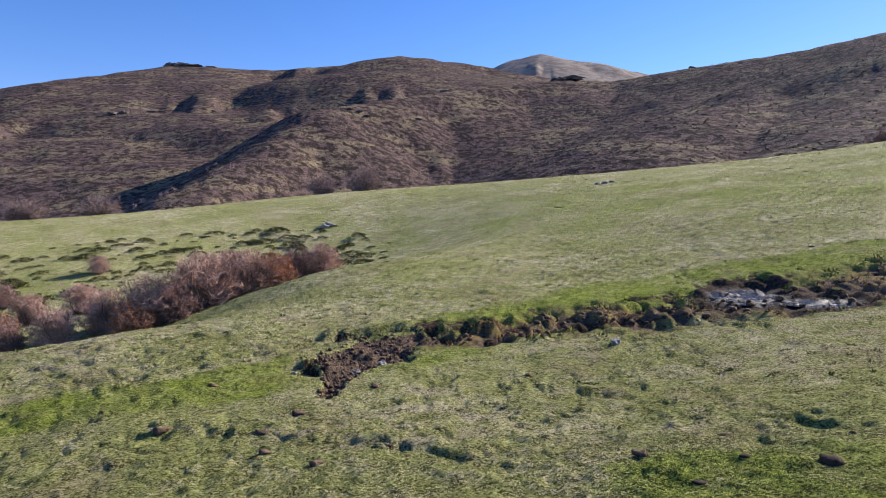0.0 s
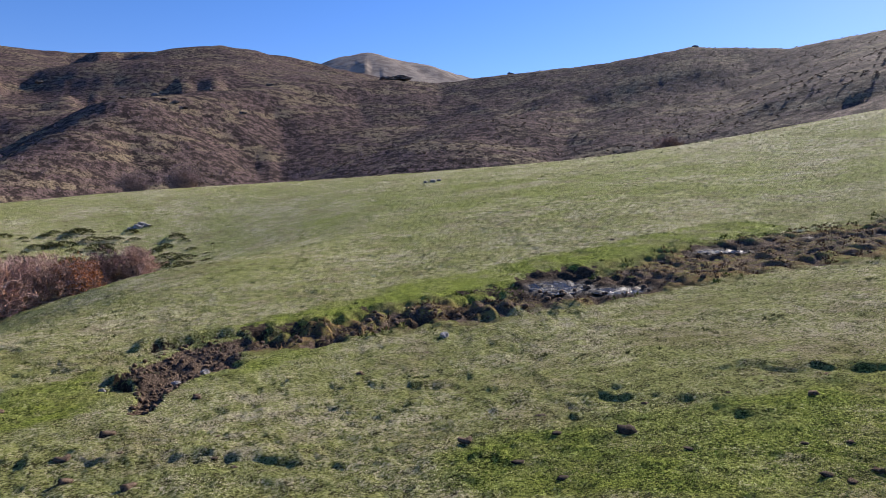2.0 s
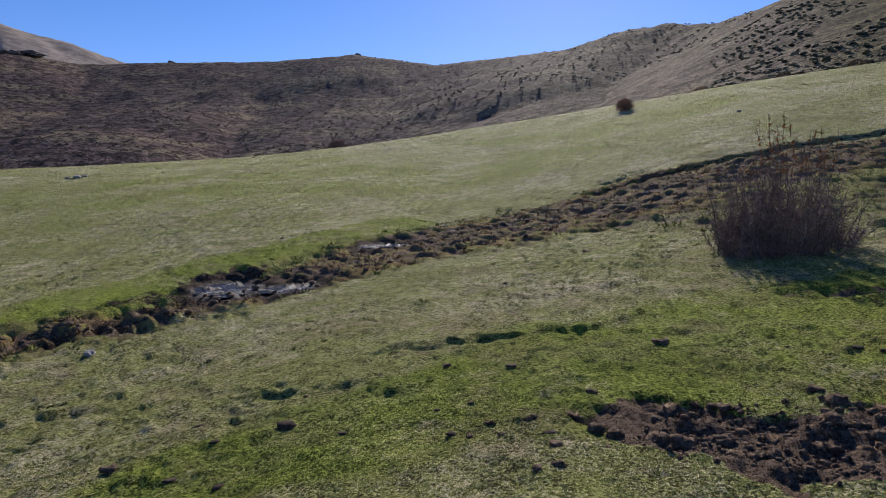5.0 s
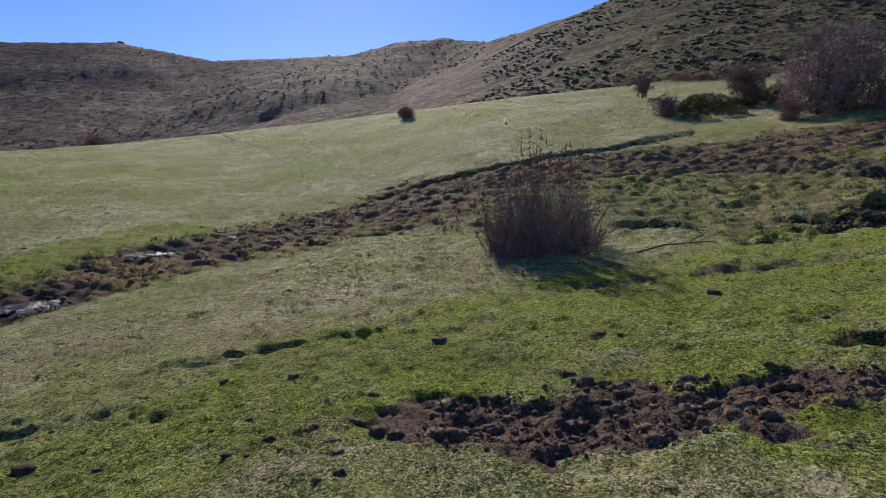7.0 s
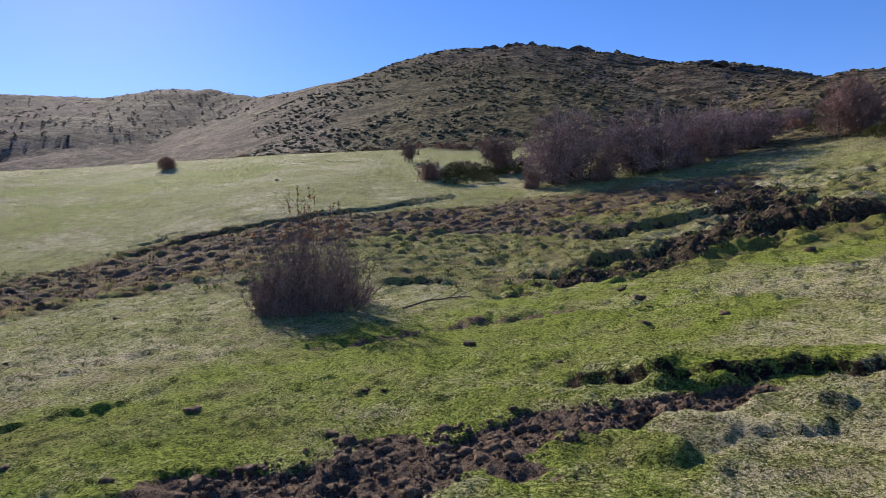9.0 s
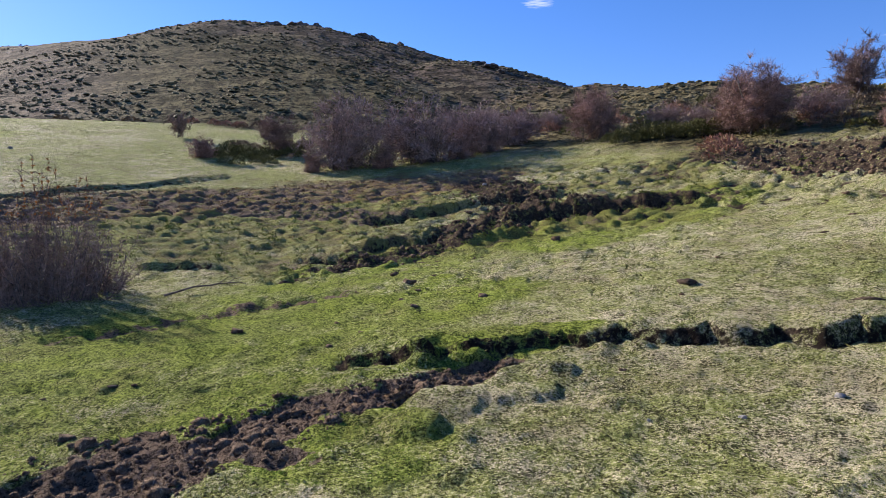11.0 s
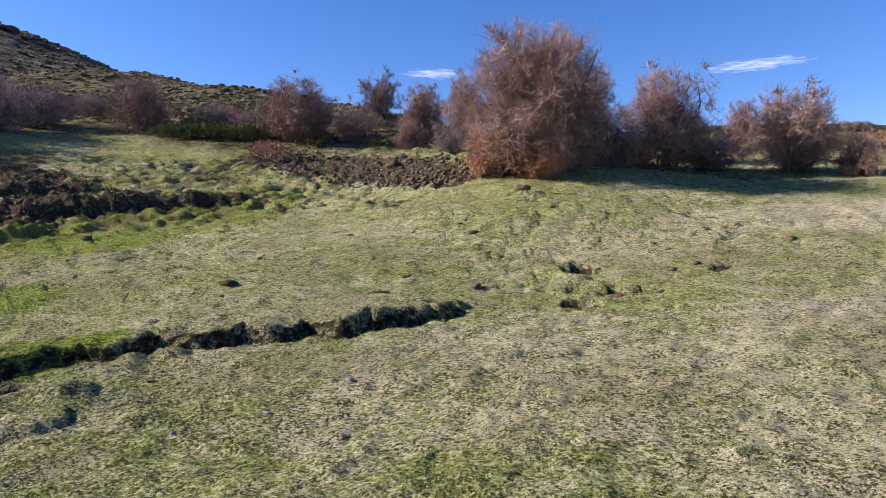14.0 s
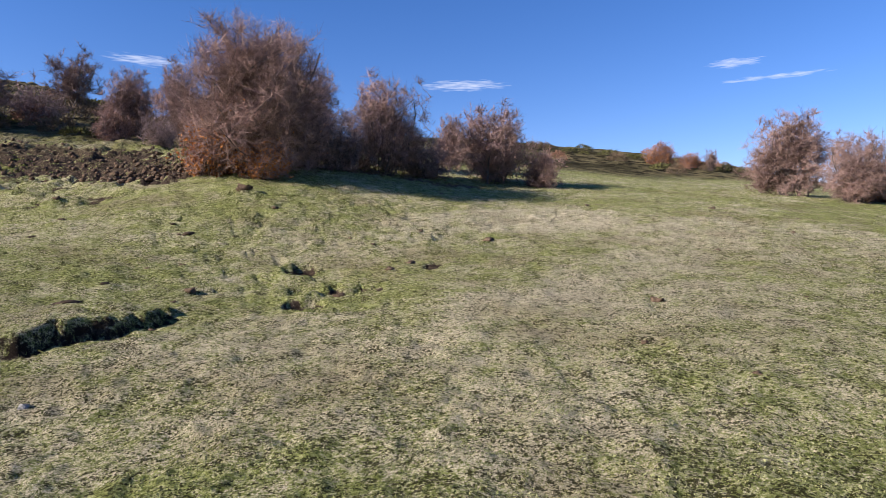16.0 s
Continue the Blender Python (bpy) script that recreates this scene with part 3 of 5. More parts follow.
def covers(x, y):
    """How much of each kind of ground cover, and of darkened earth, lies at (x, y)."""
    out = {k: np.zeros(np.shape(x)) for k in ("mud", "bog", "lush", "dry", "wet", "tops", "damp_shade", "peat")}
    r = np.hypot(x - CX, y - CY)
    near = r < 105
    nx, ny = x[near], y[near]
    if len(nx):
        out["mud"][near] = np.maximum.reduce([band(nx, ny, MUD_NEAR, 0.95, 0.55), 0.6 * band(nx, ny, MUD_SIDE, 0.6, 0.5), band(nx, ny, MUD_BANK, 0.5, 0.6), 0.43 * band(nx, ny, PEAT, 0.3, 2.0)] + [(0.58 if k in (0, 1, 5) else 0.5) * band(nx, ny, t, 0.6, 1.0) for k, t in enumerate(TRAMPLED)] + [0.7 * step(0.03, 0.07, pits(nx, ny))])
        for height, reach, line in SCARPS:
            lx, ly = np.array(line).T
            box = near & (x > lx.min() - 1) & (x < lx.max() + 1) & (y > ly.min() - 1) & (y < ly.max() + 1)
            if box.any():
                # shade under the turf lip is put into the earth colour of the face
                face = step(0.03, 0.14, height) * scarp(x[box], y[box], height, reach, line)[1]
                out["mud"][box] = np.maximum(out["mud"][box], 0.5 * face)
                out["damp_shade"][box] = np.maximum(out["damp_shade"][box], face)
        out["bog"][near] = band(nx, ny, BOG, 0.3, 2.5)
        boggy = near & (out["bog"] > 0)
        out["tops"][boggy] = islands(x[boggy], y[boggy])
        out["peat"][near] = band(nx, ny, [(px, py, 1.25 * w) for px, py, w in PEAT], 0.4, 2.0)
        gap = (0.35 + 0.35 * out["peat"]) * out["bog"] * (1 - step(0.08, 0.4, out["tops"]))
        out["mud"] = np.maximum(out["mud"], gap)
        out["lush"][near] = np.maximum.reduce([band(nx, ny, b, 0.35, 1.6, 8) for b in LUSH_BANDS]) * (0.55 + 0.4 * step(0.3, 0.6, fbm(nx / 0.9, ny / 0.9, 3, 18))) * (1 - 0.8 * band(nx, ny, [(px, py, w + 0.7) for px, py, w in MUD_BANK], 0.4, 0.8))
        out["lush"][near] = np.maximum(out["lush"][near], 0.38 * band(nx, ny, [(12.0, 46.0, 12.0), (30.0, 38.0, 12.0), (46.0, 24.0, 10.0)], 0.5, 6.0, 10) * step(0.35, 0.6, fbm(nx / 5, ny / 5, 3, 19)))
        out["dry"][near] = np.maximum.reduce([band(nx, ny, b, 0.4, 2.2, 9) for b in DRY_BANDS])
        for t in HUMMOCKS:
            m = near & (band(x, y, t, 0.5, 1.5, 14) > 0.3)
            # bare earth, darkened, in the gaps between the cushions
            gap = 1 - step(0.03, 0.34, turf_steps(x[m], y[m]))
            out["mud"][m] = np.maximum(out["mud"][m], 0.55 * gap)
            out["damp_shade"][m] = np.maximum(out["damp_shade"][m], 0.8 * gap)
        shore = np.minimum.reduce([pool_reach(nx, ny, p) for p in POOLS]) + 0.5 * (fbm(nx / 0.5, ny / 0.5, 3, 72) - 0.5)
        out["mud"][near] = np.maximum(out["mud"][near], 0.8 * (1 - step(1.2, 1.9, shore)))
        out["damp_shade"][near] = np.maximum.reduce([out["damp_shade"][near], 0.9 * (1 - step(1.2, 1.9, shore)), 0.2 * band(nx, ny, MUD_BANK, 0.5, 0.6), 0.9 * step(0.03, 0.07, pits(nx, ny))] + [0.75 * band(nx, ny, TRAMPLED[k], 0.6, 1.0) for k in (0, 1, 5)])
        out["wet"][near] = np.maximum.reduce([1 - step(0.7, 1.3, pool_reach(nx, ny, p)) for p in POOLS])
    az = (np.degrees(np.arctan2(x - CX, y - CY)) + 60) % 360 - 60
    edge = np.interp(az, [-60, 40, 62, 80, 90, 100, 112, 125, 140, 150, 172, 182, 192, 205, 300], [95, 95, 84, 76, 64, 47, 42, 35, 29, 35, 40, 44, 54, 75, 95])
    out["heath"] = step(-4, 5, r - edge + 10 * (fbm(x / 9, y / 9, 3, 21) - 0.5))
    out["grassy"] = np.maximum(step(66, 80, az) * step(480, 300, r) * 0.9 * (1 - 0.55 * step(0.62, 0.8, r / np.interp(az, [60, 80, 91, 104, 116, 131], [480, 320, 250, 190, 150, 120]) + 0.3 * (fbm(x / 40, y / 40, 3, 23) - 0.5))), step(46, 60, az) * step(640, 520, r) * 0.35)
    # by distance alone, from 2200 to 2700 m
    out["far_pale"] = step(2200, 2700, r) * np.ones(np.shape(x))
    return out


def meadow_relief(x, y, c):
    """Height to add to the broad land for hummocks, clods, scarps and hoof-marked turf."""
    r = np.hypot(x - CX, y - CY)
    meadow = 1 - c["heath"]
    tuft = fbm(x / 0.34, y / 0.34, 3, 32)
    z = meadow * (0.10 * (fbm(x / 1.9, y / 1.9, 3, 31) - 0.5) + 0.05 * (tuft - 0.5) * step(60, 25, r) + 0.05 * (fbm(x / 0.19, y / 0.19, 2, 37) - 0.5) * step(22, 14, r) + 0.035 * (fbm(x / 0.12, y / 0.12, 2, 36) - 0.5) * step(13, 8, r))
    z += meadow * (0.025 + 0.02 * step(8, 16, r)) * step(0.58, 0.80, fbm(x / 0.6, y / 0.6, 4, 35, 0.6)) * step(70, 40, r)
    hoof = step(0.61, 0.68, fbm(x / 0.3, y / 0.3, 3, 33)) * step(0.40, 0.56, fbm(x / 4, y / 4, 2, 34))
    z -= meadow * (0.012 + 0.04 * step(6, 14, r)) * hoof * step(38, 22, r)
    wet = (c["bog"] > 0)
    z[wet] += c["bog"][wet] * meadow[wet] * ((0.15 + 0.06 * c["peat"][wet]) * c["tops"][wet] - 0.09 + 0.10 * (fbm(x[wet] / 0.9, y[wet] / 0.9, 2, 47) - 0.5) + 0.07 * (fbm(x[wet] / 0.26, y[wet] / 0.26, 3, 46) - 0.5))
    for t in HUMMOCKS:
        m = band(x, y, t, 0.5, 1.5, 14)
        k = m > 0
        z[k] += m[k] * (0.24 * turf_steps(x[k], y[k]) - 0.12 + 0.07 * (fbm(x[k] / 0.25, y[k] / 0.25, 3, 46) - 0.5))
    k = (r > 8) & (r < 46)
    z[k] += meadow[k] * (1 - c["bog"][k]) * 0.045 * domes(x[k] / 0.44, y[k] / 0.36, 231, 0.5) * step(0.42, 0.58, fbm(x[k] / 2.4, y[k] / 2.4, 2, 38)) * step(8, 13, r[k]) * step(46, 30, r[k])
    near_mud = band(x, y, MUD_NEAR, 0.95, 0.55)
    z += near_mud * (0.09 * step(0.3, 0.7, fbm(x / 0.34, y / 0.34, 4, 43, 0.6)) + 0.05 * (fbm(x / 0.10, y / 0.10, 2, 44) - 0.5) - 0.10)
    bank = band(x, y, MUD_BANK, 0.5, 0.6)
    z += bank * (0.15 * (fbm(x / 0.5, y / 0.5, 4, 50, 0.6) - 0.5) - 0.12)
    for t in TRAMPLED:
        m = band(x, y, t, 0.4, 1.2)
        k = m > 0
        z[k] += m[k] * (0.16 * domes(x[k] / 0.33, y[k] / 0.36, 221, 0.7) + 0.12 * (fbm(x[k] / 0.22, y[k] / 0.22, 3, 45) - 0.5) - 0.08)
    rough = np.maximum.reduce([band(x, y, t, 0.45, 0.7, 12) for t in ROUGH])
    k = rough > 0
    hump = fbm(x[k] / 0.55, y[k] / 0.55, 3, 48, 0.6)
    z[k] += rough[k] * (0.04 * step(0.36, 0.64, hump) - 0.025 + 0.05 * (fbm(x[k] / 0.22, y[k] / 0.22, 2, 58) - 0.5))
    z -= pits(x, y)
    for mx, my, wide, high in MOUNDS:
        k = np.hypot(x - mx, y - my) < 1.4 * wide
        d = np.hypot(x[k] - mx, y[k] - my) / wide * (0.8 + 0.4 * fbm(x[k] / 0.3, y[k] / 0.3, 2, 49))
        z[k] += high * np.clip(1 - d * d, 0, 1) ** 0.8
    for height, reach, line in SCARPS:
        lx, ly = np.array(line).T
        box = (x > lx.min() - reach - 1.5) & (x < lx.max() + reach + 1.5) & (y > ly.min() - reach - 1.5) & (y < ly.max() + reach + 1.5)
        if box.any():
            z[box] += scarp(x[box], y[box], height, reach, line)[0]
    return z


def scarp(x, y, height, reach, line):
    """A turf step along a line, the higher ground on the far side."""
    wob = 0.22 * (billow(x, y, 0.8, 54) - 0.6) + 0.30 * (fbm(x / 0.4, y / 0.4, 3, 51) - 0.5) + 0.5 * (fbm(x / 2.5, y / 2.5, 2, 53) - 0.5)
    best = np.full(np.shape(x), 1e9)
    side = np.zeros(np.shape(x))
    along = np.zeros(np.shape(x))
    for k, ((x0, y0), (x1, y1)) in enumerate(zip(line, line[1:])):
        d = capsule(x, y, x0, y0, x1, y1)
        mid = math.hypot((x0 + x1) / 2 - CX, (y0 + y1) / 2 - CY)
        ex, ey = x1 - x0, y1 - y0
        cross = (ex * (y - y0) - ey * (x - x0)) / math.hypot(ex, ey)
        outward = 1 if ex * ((y0 + y1) / 2 - CY) - ey * ((x0 + x1) / 2 - CX) < 0 else -1
        t = ((x - x0) * ex + (y - y0) * ey) / (ex * ex + ey * ey)
        nearer = d < best
        side = np.where(nearer, -outward * cross, side)
        along = np.where(nearer, np.clip(np.where((t < 0) & (k == 0), -t, np.where((t > 1) & (k == len(line) - 2), t - 1, 0)), 0, 9), along)
        best = np.minimum(best, d)
    s = np.where(side >= 0, best, -best) + wob
    ends = 1 - step(0.0, 0.5, along)
    lump = np.clip(0.6 + 1.3 * (fbm(x / 0.7, y / 0.7, 3, 52) - 0.3), 0.7, 1.2)
    soft = 0.15 if mid < 12 else 0.28
    dome = np.sqrt(np.clip(1 - np.clip(1 - s / soft, 0, 1) ** 2, 0, 1))
    rise = dome * (1 - step(0.25, reach, s)) - 0.45 * step(-0.6, 0, s) * (1 - dome)
    return height * rise * ends * lump, (step(-0.30, -0.06, s) * (1 - step(0.06, 0.13, s))) * ends * step(0.35, 0.6, lump)


def small_relief(x, y, c):
    """Relief of the meadow, and stony, shrubby roughness of the slopes."""
    r = np.hypot(x - CX, y - CY)
    near = r < 105
    z = np.zeros(np.shape(x))
    if near.any():
        z[near] = meadow_relief(x[near], y[near], {k: v[near] for k, v in c.items()})
    z += c["heath"] * (0.8 * (fbm(x / 2.6, y / 2.6, 3, 61) - 0.5) * step(40, 90, r) + 1.9 * (fbm(x / 14, y / 14, 4, 62) - 0.5) * step(120, 350, r))
    return z


def ground_height(x, y, c=None):
    x, y = np.atleast_1d(np.asarray(x, float)), np.atleast_1d(np.asarray(y, float))
    c = c or covers(x, y)
    z = broad_land(x, y) + small_relief(x, y, c)
    for p in POOLS:
        reach = pool_reach(x, y, p)
        m = reach < 1.8
        if m.any():
            level = float(broad_land(np.array([p[0]]), np.array([p[1]]))[0]) - 0.06
            k = 1 - step(0.75, 1.7, reach[m])
            z[m] = z[m] * (1 - k) + (level + 0.24 * (fbm(x[m] / 0.24, y[m] / 0.24, 3, 71) - 0.54)) * k
    return z


def on_ground(x, y):
    return float(ground_height(x, y)[0])


def build_ground():
    bearings = np.concatenate([np.arange(-42, 207, 0.22), np.arange(207, 318, 3.0)])
    radii = np.concatenate([[0.4, 1.0, 1.7], np.arange(2.3, 10, 0.06), np.arange(10, 36, 0.15), np.arange(36, 48, 0.4), np.arange(48, 100, 0.8), np.exp(np.arange(math.log(100), math.log(4300), 0.023))])
    a, r = np.meshgrid(np.radians(bearings), radii)
    x, y = (CX + r * np.sin(a)).ravel(), (CY + r * np.cos(a)).ravel()
    c = covers(x, y)
    z = ground_height(x, y, c)
    nb, nr = len(bearings), len(radii)
    verts = np.empty((nb * nr + 1, 3), np.float32)
    verts[:-1, 0], verts[:-1, 1], verts[:-1, 2] = x, y, z
    verts[-1] = (CX, CY, z[:nb].mean())
    i = np.arange(nr - 1)[:, None] * nb
    j = np.arange(nb)[None]
    k = (j + 1) % nb
    quads = np.stack([i + j, i + nb + j, i + nb + k, i + k], -1).reshape(-1, 4)[:, ::-1]
    fan = np.stack([np.full(nb, nb * nr), np.arange(nb), (np.arange(nb) + 1) % nb], -1)[:, ::-1]
    me = bpy.data.meshes.new("ground")
    me.vertices.add(len(verts))
    me.vertices.foreach_set("co", verts.ravel())
    loops = np.concatenate([quads.ravel(), fan.ravel()]).astype(np.int32)
    me.loops.add(len(loops))
    me.loops.foreach_set("vertex_index", loops)
    starts = np.concatenate([np.arange(len(quads)) * 4, 4 * len(quads) + np.arange(len(fan)) * 3]).astype(np.int32)
    me.polygons.add(len(starts))
    me.polygons.foreach_set("loop_start", starts)
    me.update()
    me.shade_smooth()
    for key, v in c.items():
        layer = me.attributes.new(key, "FLOAT", "POINT")
        layer.data.foreach_set("value", np.append(v, v[:nb].mean()).astype(np.float32))
    me.materials.append(GROUND)
    return tagged(new("ground", me), "grazed upland meadow with bog, scrub slopes and mountains", "ground", kind="structure")


ground = build_ground()


def build_pool(p):
    px, py, a, b, turn = p
    level = float(broad_land(np.array([px]), np.array([py]))[0]) - 0.06
    ring, c, s = [], math.cos(radians(turn)), math.sin(radians(turn))
    for k in range(40):
        t = 2 * math.pi * k / 40
        w = 0.92 + 0.2 * noise.noise((math.cos(t) * 1.5 + px, math.sin(t) * 1.5, 0))
        u, v = a * w * math.cos(t), b * w * math.sin(t)
        ring.append((px + u * c - v * s, py + u * s + v * c, level))
    tagged(mesh_object("water", ring, [tuple(range(40))], WATER), "shallow dark puddle glinting in trampled peat", "puddle", kind="structure")


for p in POOLS:
    build_pool(p)


# ---- woody plants ----
def tube(verts, faces, path, radii, sides):
    """A tapered tube along a path, into shared lists."""
    start = len(verts)
    for k, (p, r) in enumerate(zip(path, radii)):
        d = (path[min(k + 1, len(path) - 1)] - path[max(k - 1, 0)]).normalized()
        u = d.orthogonal().normalized()
        v = d.cross(u)
        for i in range(sides):
            t = 2 * math.pi * i / sides
            verts.append(p + r * (math.cos(t) * u + math.sin(t) * v))
    for k in range(len(path) - 1):
        for i in range(sides):
            a, b = start + k * sides + i, start + k * sides + (i + 1) % sides
            faces.append((a, b, b + sides, a + sides))


def bent(rng, a, b, n, sag):
    """A crooked path from a to b."""
    d = b - a
    size = d.length
    off = Vector((0, 0, 0))
    path = [a.copy()]
    for k in range(1, n + 1):
        t = k / n
        if k < n:
            off += Vector((rng.uniform(-1, 1), rng.uniform(-1, 1), rng.uniform(-0.6, 0.6))) * size * 0.11
        path.append(a + d * t + off * (1 - 0.5 * t) + Vector((0, 0, sag * size * math.sin(math.pi * t))))
    return path


def slivers(rng, starts, ways, length, width):
    """Thin tapering triangles, one for each start."""
    starts, ways = np.asarray(starts), np.asarray(ways)
    n = len(starts)
    ln = length * rng.uniform(0.45, 1.3, n)[:, None]
    side = np.cross(ways, rng.normal(size=(n, 3)))
    side /= np.linalg.norm(side, axis=1)[:, None] + 1e-9
    w = width * rng.uniform(0.7, 1.3, n)[:, None]
    return np.stack([starts - side * w / 2, starts + side * w / 2, starts + ways * ln], 1)


def unit(v):
    return v / (np.linalg.norm(v, axis=-1, keepdims=True) + 1e-9)


def woody(name, seed, high, wide, stems, twig, leaf, label, category, twigs=26, leaves=0, skirt=0.12, spread=0.5, upright=0.45, thick=0.016, low=0.2, dense=6):
    """A bare many-stemmed thorn tree: trunk with limbs, crown of twigs, last leaves."""
    rnd, rng = random.Random(seed), np.random.default_rng(seed)
    root = new(name)
    verts, faces, starts, ways, boughs = [], [], [], [], []
    centre = Vector((0, 0, high * (0.5 + skirt / 2)))

    def in_crown(lo, hi):
        while True:
            q = Vector((rnd.uniform(-1, 1), rnd.uniform(-1, 1), rnd.uniform(-1, 1)))
            if q.length < 1:
                break
        lot = rnd.random()
        if lot < 0.25:
            q.z = abs(q.z)
        elif lot > 1 - low:
            q.z = -abs(q.z)
        q = q.normalized() * rnd.uniform(lo, hi)
        lumpy = 0.95 + 0.24 * noise.noise(q * 1.9 + Vector((seed * 3.1, 0, 0)))
        goal = centre + Vector((q.x * wide / 2, q.y * wide / 2, q.z * high * (0.5 - skirt / 2))) * lumpy
        goal.z = max(goal.z, high * rnd.uniform(0.03, 0.15))
        return goal

    for s in range(stems):
        a = 2 * math.pi * (s + rnd.random() * 0.6) / stems
        foot = Vector((math.cos(a), math.sin(a), 0)) * wide * 0.10 * rnd.uniform(0.3, 1.6) + Vector((0, 0, -0.15))
        goal = Vector((math.cos(a) * wide * 0.24 * rnd.uniform(0.2, 1.2), math.sin(a) * wide * 0.24 * rnd.uniform(0.2, 1.2), high * rnd.uniform(0.4, 0.72)))
        path = bent(rnd, foot, goal, 5, 0.03)
        r0 = 0.011 * high * rnd.uniform(0.7, 1.2)
        tube(verts, faces, path, [r0 * (1 - 0.13 * k) for k in range(6)], 5)
        for _ in range(8):
            at = path[rnd.choice((0, 1, 1, 2, 2, 3, 4, 5))]
            goal = in_crown(0.6, 0.95)
            goal = at + (goal - at) * min(1.0, 0.55 * wide / max((goal - at).length, 0.01))
            limb = bent(rnd, at, goal, 4, 0.04)
            tube(verts, faces, limb, [r0 * (0.42 - 0.09 * k) for k in range(5)], 4)
            for _ in range(dense):
                at2 = limb[rnd.randint(1, 4)]
                goal2 = in_crown(0.75, 1.05)
                reach = 0.22 * wide * rnd.uniform(0.6, 1.2)
                goal2 = at2 + (goal2 - at2) * min(1.0, reach / max((goal2 - at2).length, 0.01))
                branch = bent(rnd, at2, goal2, 3, 0.05)
                base = np.array([tuple(p) for p in branch])
                for p, q in ((0, 2), (1, 3)):
                    across = np.cross(base[q] - base[p], rng.normal(size=3))
                    across *= 0.012 / (np.linalg.norm(across) + 1e-9)
                    boughs.append((base[p] - across, base[p] + across, base[q]))
                k = 6
                t = rng.uniform(0.4, 3.0, k)
                f = np.minimum(t.astype(int), 2)
                starts.append(base[f] + (base[f + 1] - base[f]) * (t - f)[:, None])
                out = base[3] - np.array([0, 0, high * 0.3])
                ways.append(unit(unit(base[3] - base[0]) * 0.5 + unit(out) * 0.5 + unit(rng.normal(size=(k, 3))) * 0.6 + np.array([0, 0, upright * 0.5])))
    # side shoots, then fine twigs along them
    boughs = np.array(boughs)
    starts, ways = np.concatenate(starts), np.concatenate(ways)
    span = 0.068 * (high * wide) ** 0.5 * rng.uniform(0.45, 1.2, len(starts))
    shoots = slivers(rng, starts, ways, 1.0, thick)
    shoots[:, 2] = starts + ways * span[:, None]
    per = max(3, twigs // 5)
    t = rng.uniform(0.05, 1.0, (len(starts), per))
    pts = (starts[:, None] + ways[:, None] * (t * span[:, None])[..., None]).reshape(-1, 3)
    way = unit(np.repeat(ways, per, 0) * 0.55 + unit(rng.normal(size=pts.shape)) * 0.75 + np.array([0, 0, upright * 0.35]))
    low = pts[:, 2] > 0.02
    pts, way = pts[low], way[low]
    fine = np.concatenate([boughs, shoots, slivers(rng, pts, way, 0.05 * (high * wide) ** 0.5 + 0.10, thick * 0.72)])
    starts, ways = pts, way
    mesh_object("trunk", verts, faces, BARK, root)
    crown = tri_object("crown", fine, twig, root)
    if leaves:
        pick = rng.choice(len(starts), leaves)
        keep = starts[pick][:, 2] < high * spread
        pts = starts[pick][keep] + ways[pick][keep] * 0.12
        tri_object("leaves", slivers(rng, pts, unit(rng.normal(size=pts.shape)), 0.07, 0.06), leaf, crown, "last withered leaves")
    return tagged(root, label, category)


def mound(name, seed, high, wide, count, material, label, category, blade=0.16, width=0.05, parts="foliage"):
    """A low dense shrub: sprays of needles or twigs over a lumpy dome, on short stems."""
    rng = np.random.default_rng(seed)
    root = new(name)
    q = unit(rng.normal(size=(count, 3)))
    q[:, 2] = np.abs(q[:, 2])
    lump = 0.75 + 0.5 * fbm(q[:, 0] * 2.2 + seed, q[:, 1] * 2.2 + q[:, 2], 2, seed)
    depth = rng.uniform(0.45, 1.0, count) ** 0.5
    pts = q * np.array([wide / 2, wide / 2, high]) * (lump * depth)[:, None]
    way = unit(q * 0.8 + rng.normal(size=q.shape) * 0.5 + np.array([0, 0, 0.35]))
    verts, faces = [], []
    rnd = random.Random(seed)
    for k in range(4):
        a = k * 1.6 + rnd.random()
        tip = Vector((math.cos(a) * wide * 0.3, math.sin(a) * wide * 0.3, high * 0.6))
        tube(verts, faces, bent(rnd, Vector((0, 0, -0.1)), tip, 3, 0.05), [0.02, 0.015, 0.01, 0.005], 3)
    mesh_object("stem", verts, faces, BARK, root)
    tri_object(parts, slivers(rng, pts, way, blade, width), material, root)
    return tagged(root, label, category)


PROTO = Vector((0, 0, -300))
placed = {}


def plant(proto, x, y, height, base_height, turn=0.0, widen=1.0, sink=0.05, label="", group=""):
    """Sets a plant on the ground: the first use moves the plant itself, the later ones copy it."""
    s = height / base_height
    m = pose(x, y, on_ground(x, y) - sink, 0, 0, turn) @ Matrix.Diagonal((s * widen, s * widen, s, 1))
    if proto.name in placed:
        ob = copy_thing(proto, m)
    else:
        ob = proto
        ob.matrix_basis = m
        placed[proto.name] = True
    if proto.name in placed and ob is not proto:
        ob.scale = m.to_scale()
    return tagged(ob, label, group=group)


def polar(az, r):
    a = radians(az)
    return CX + r * math.sin(a), CY + r * math.cos(a)


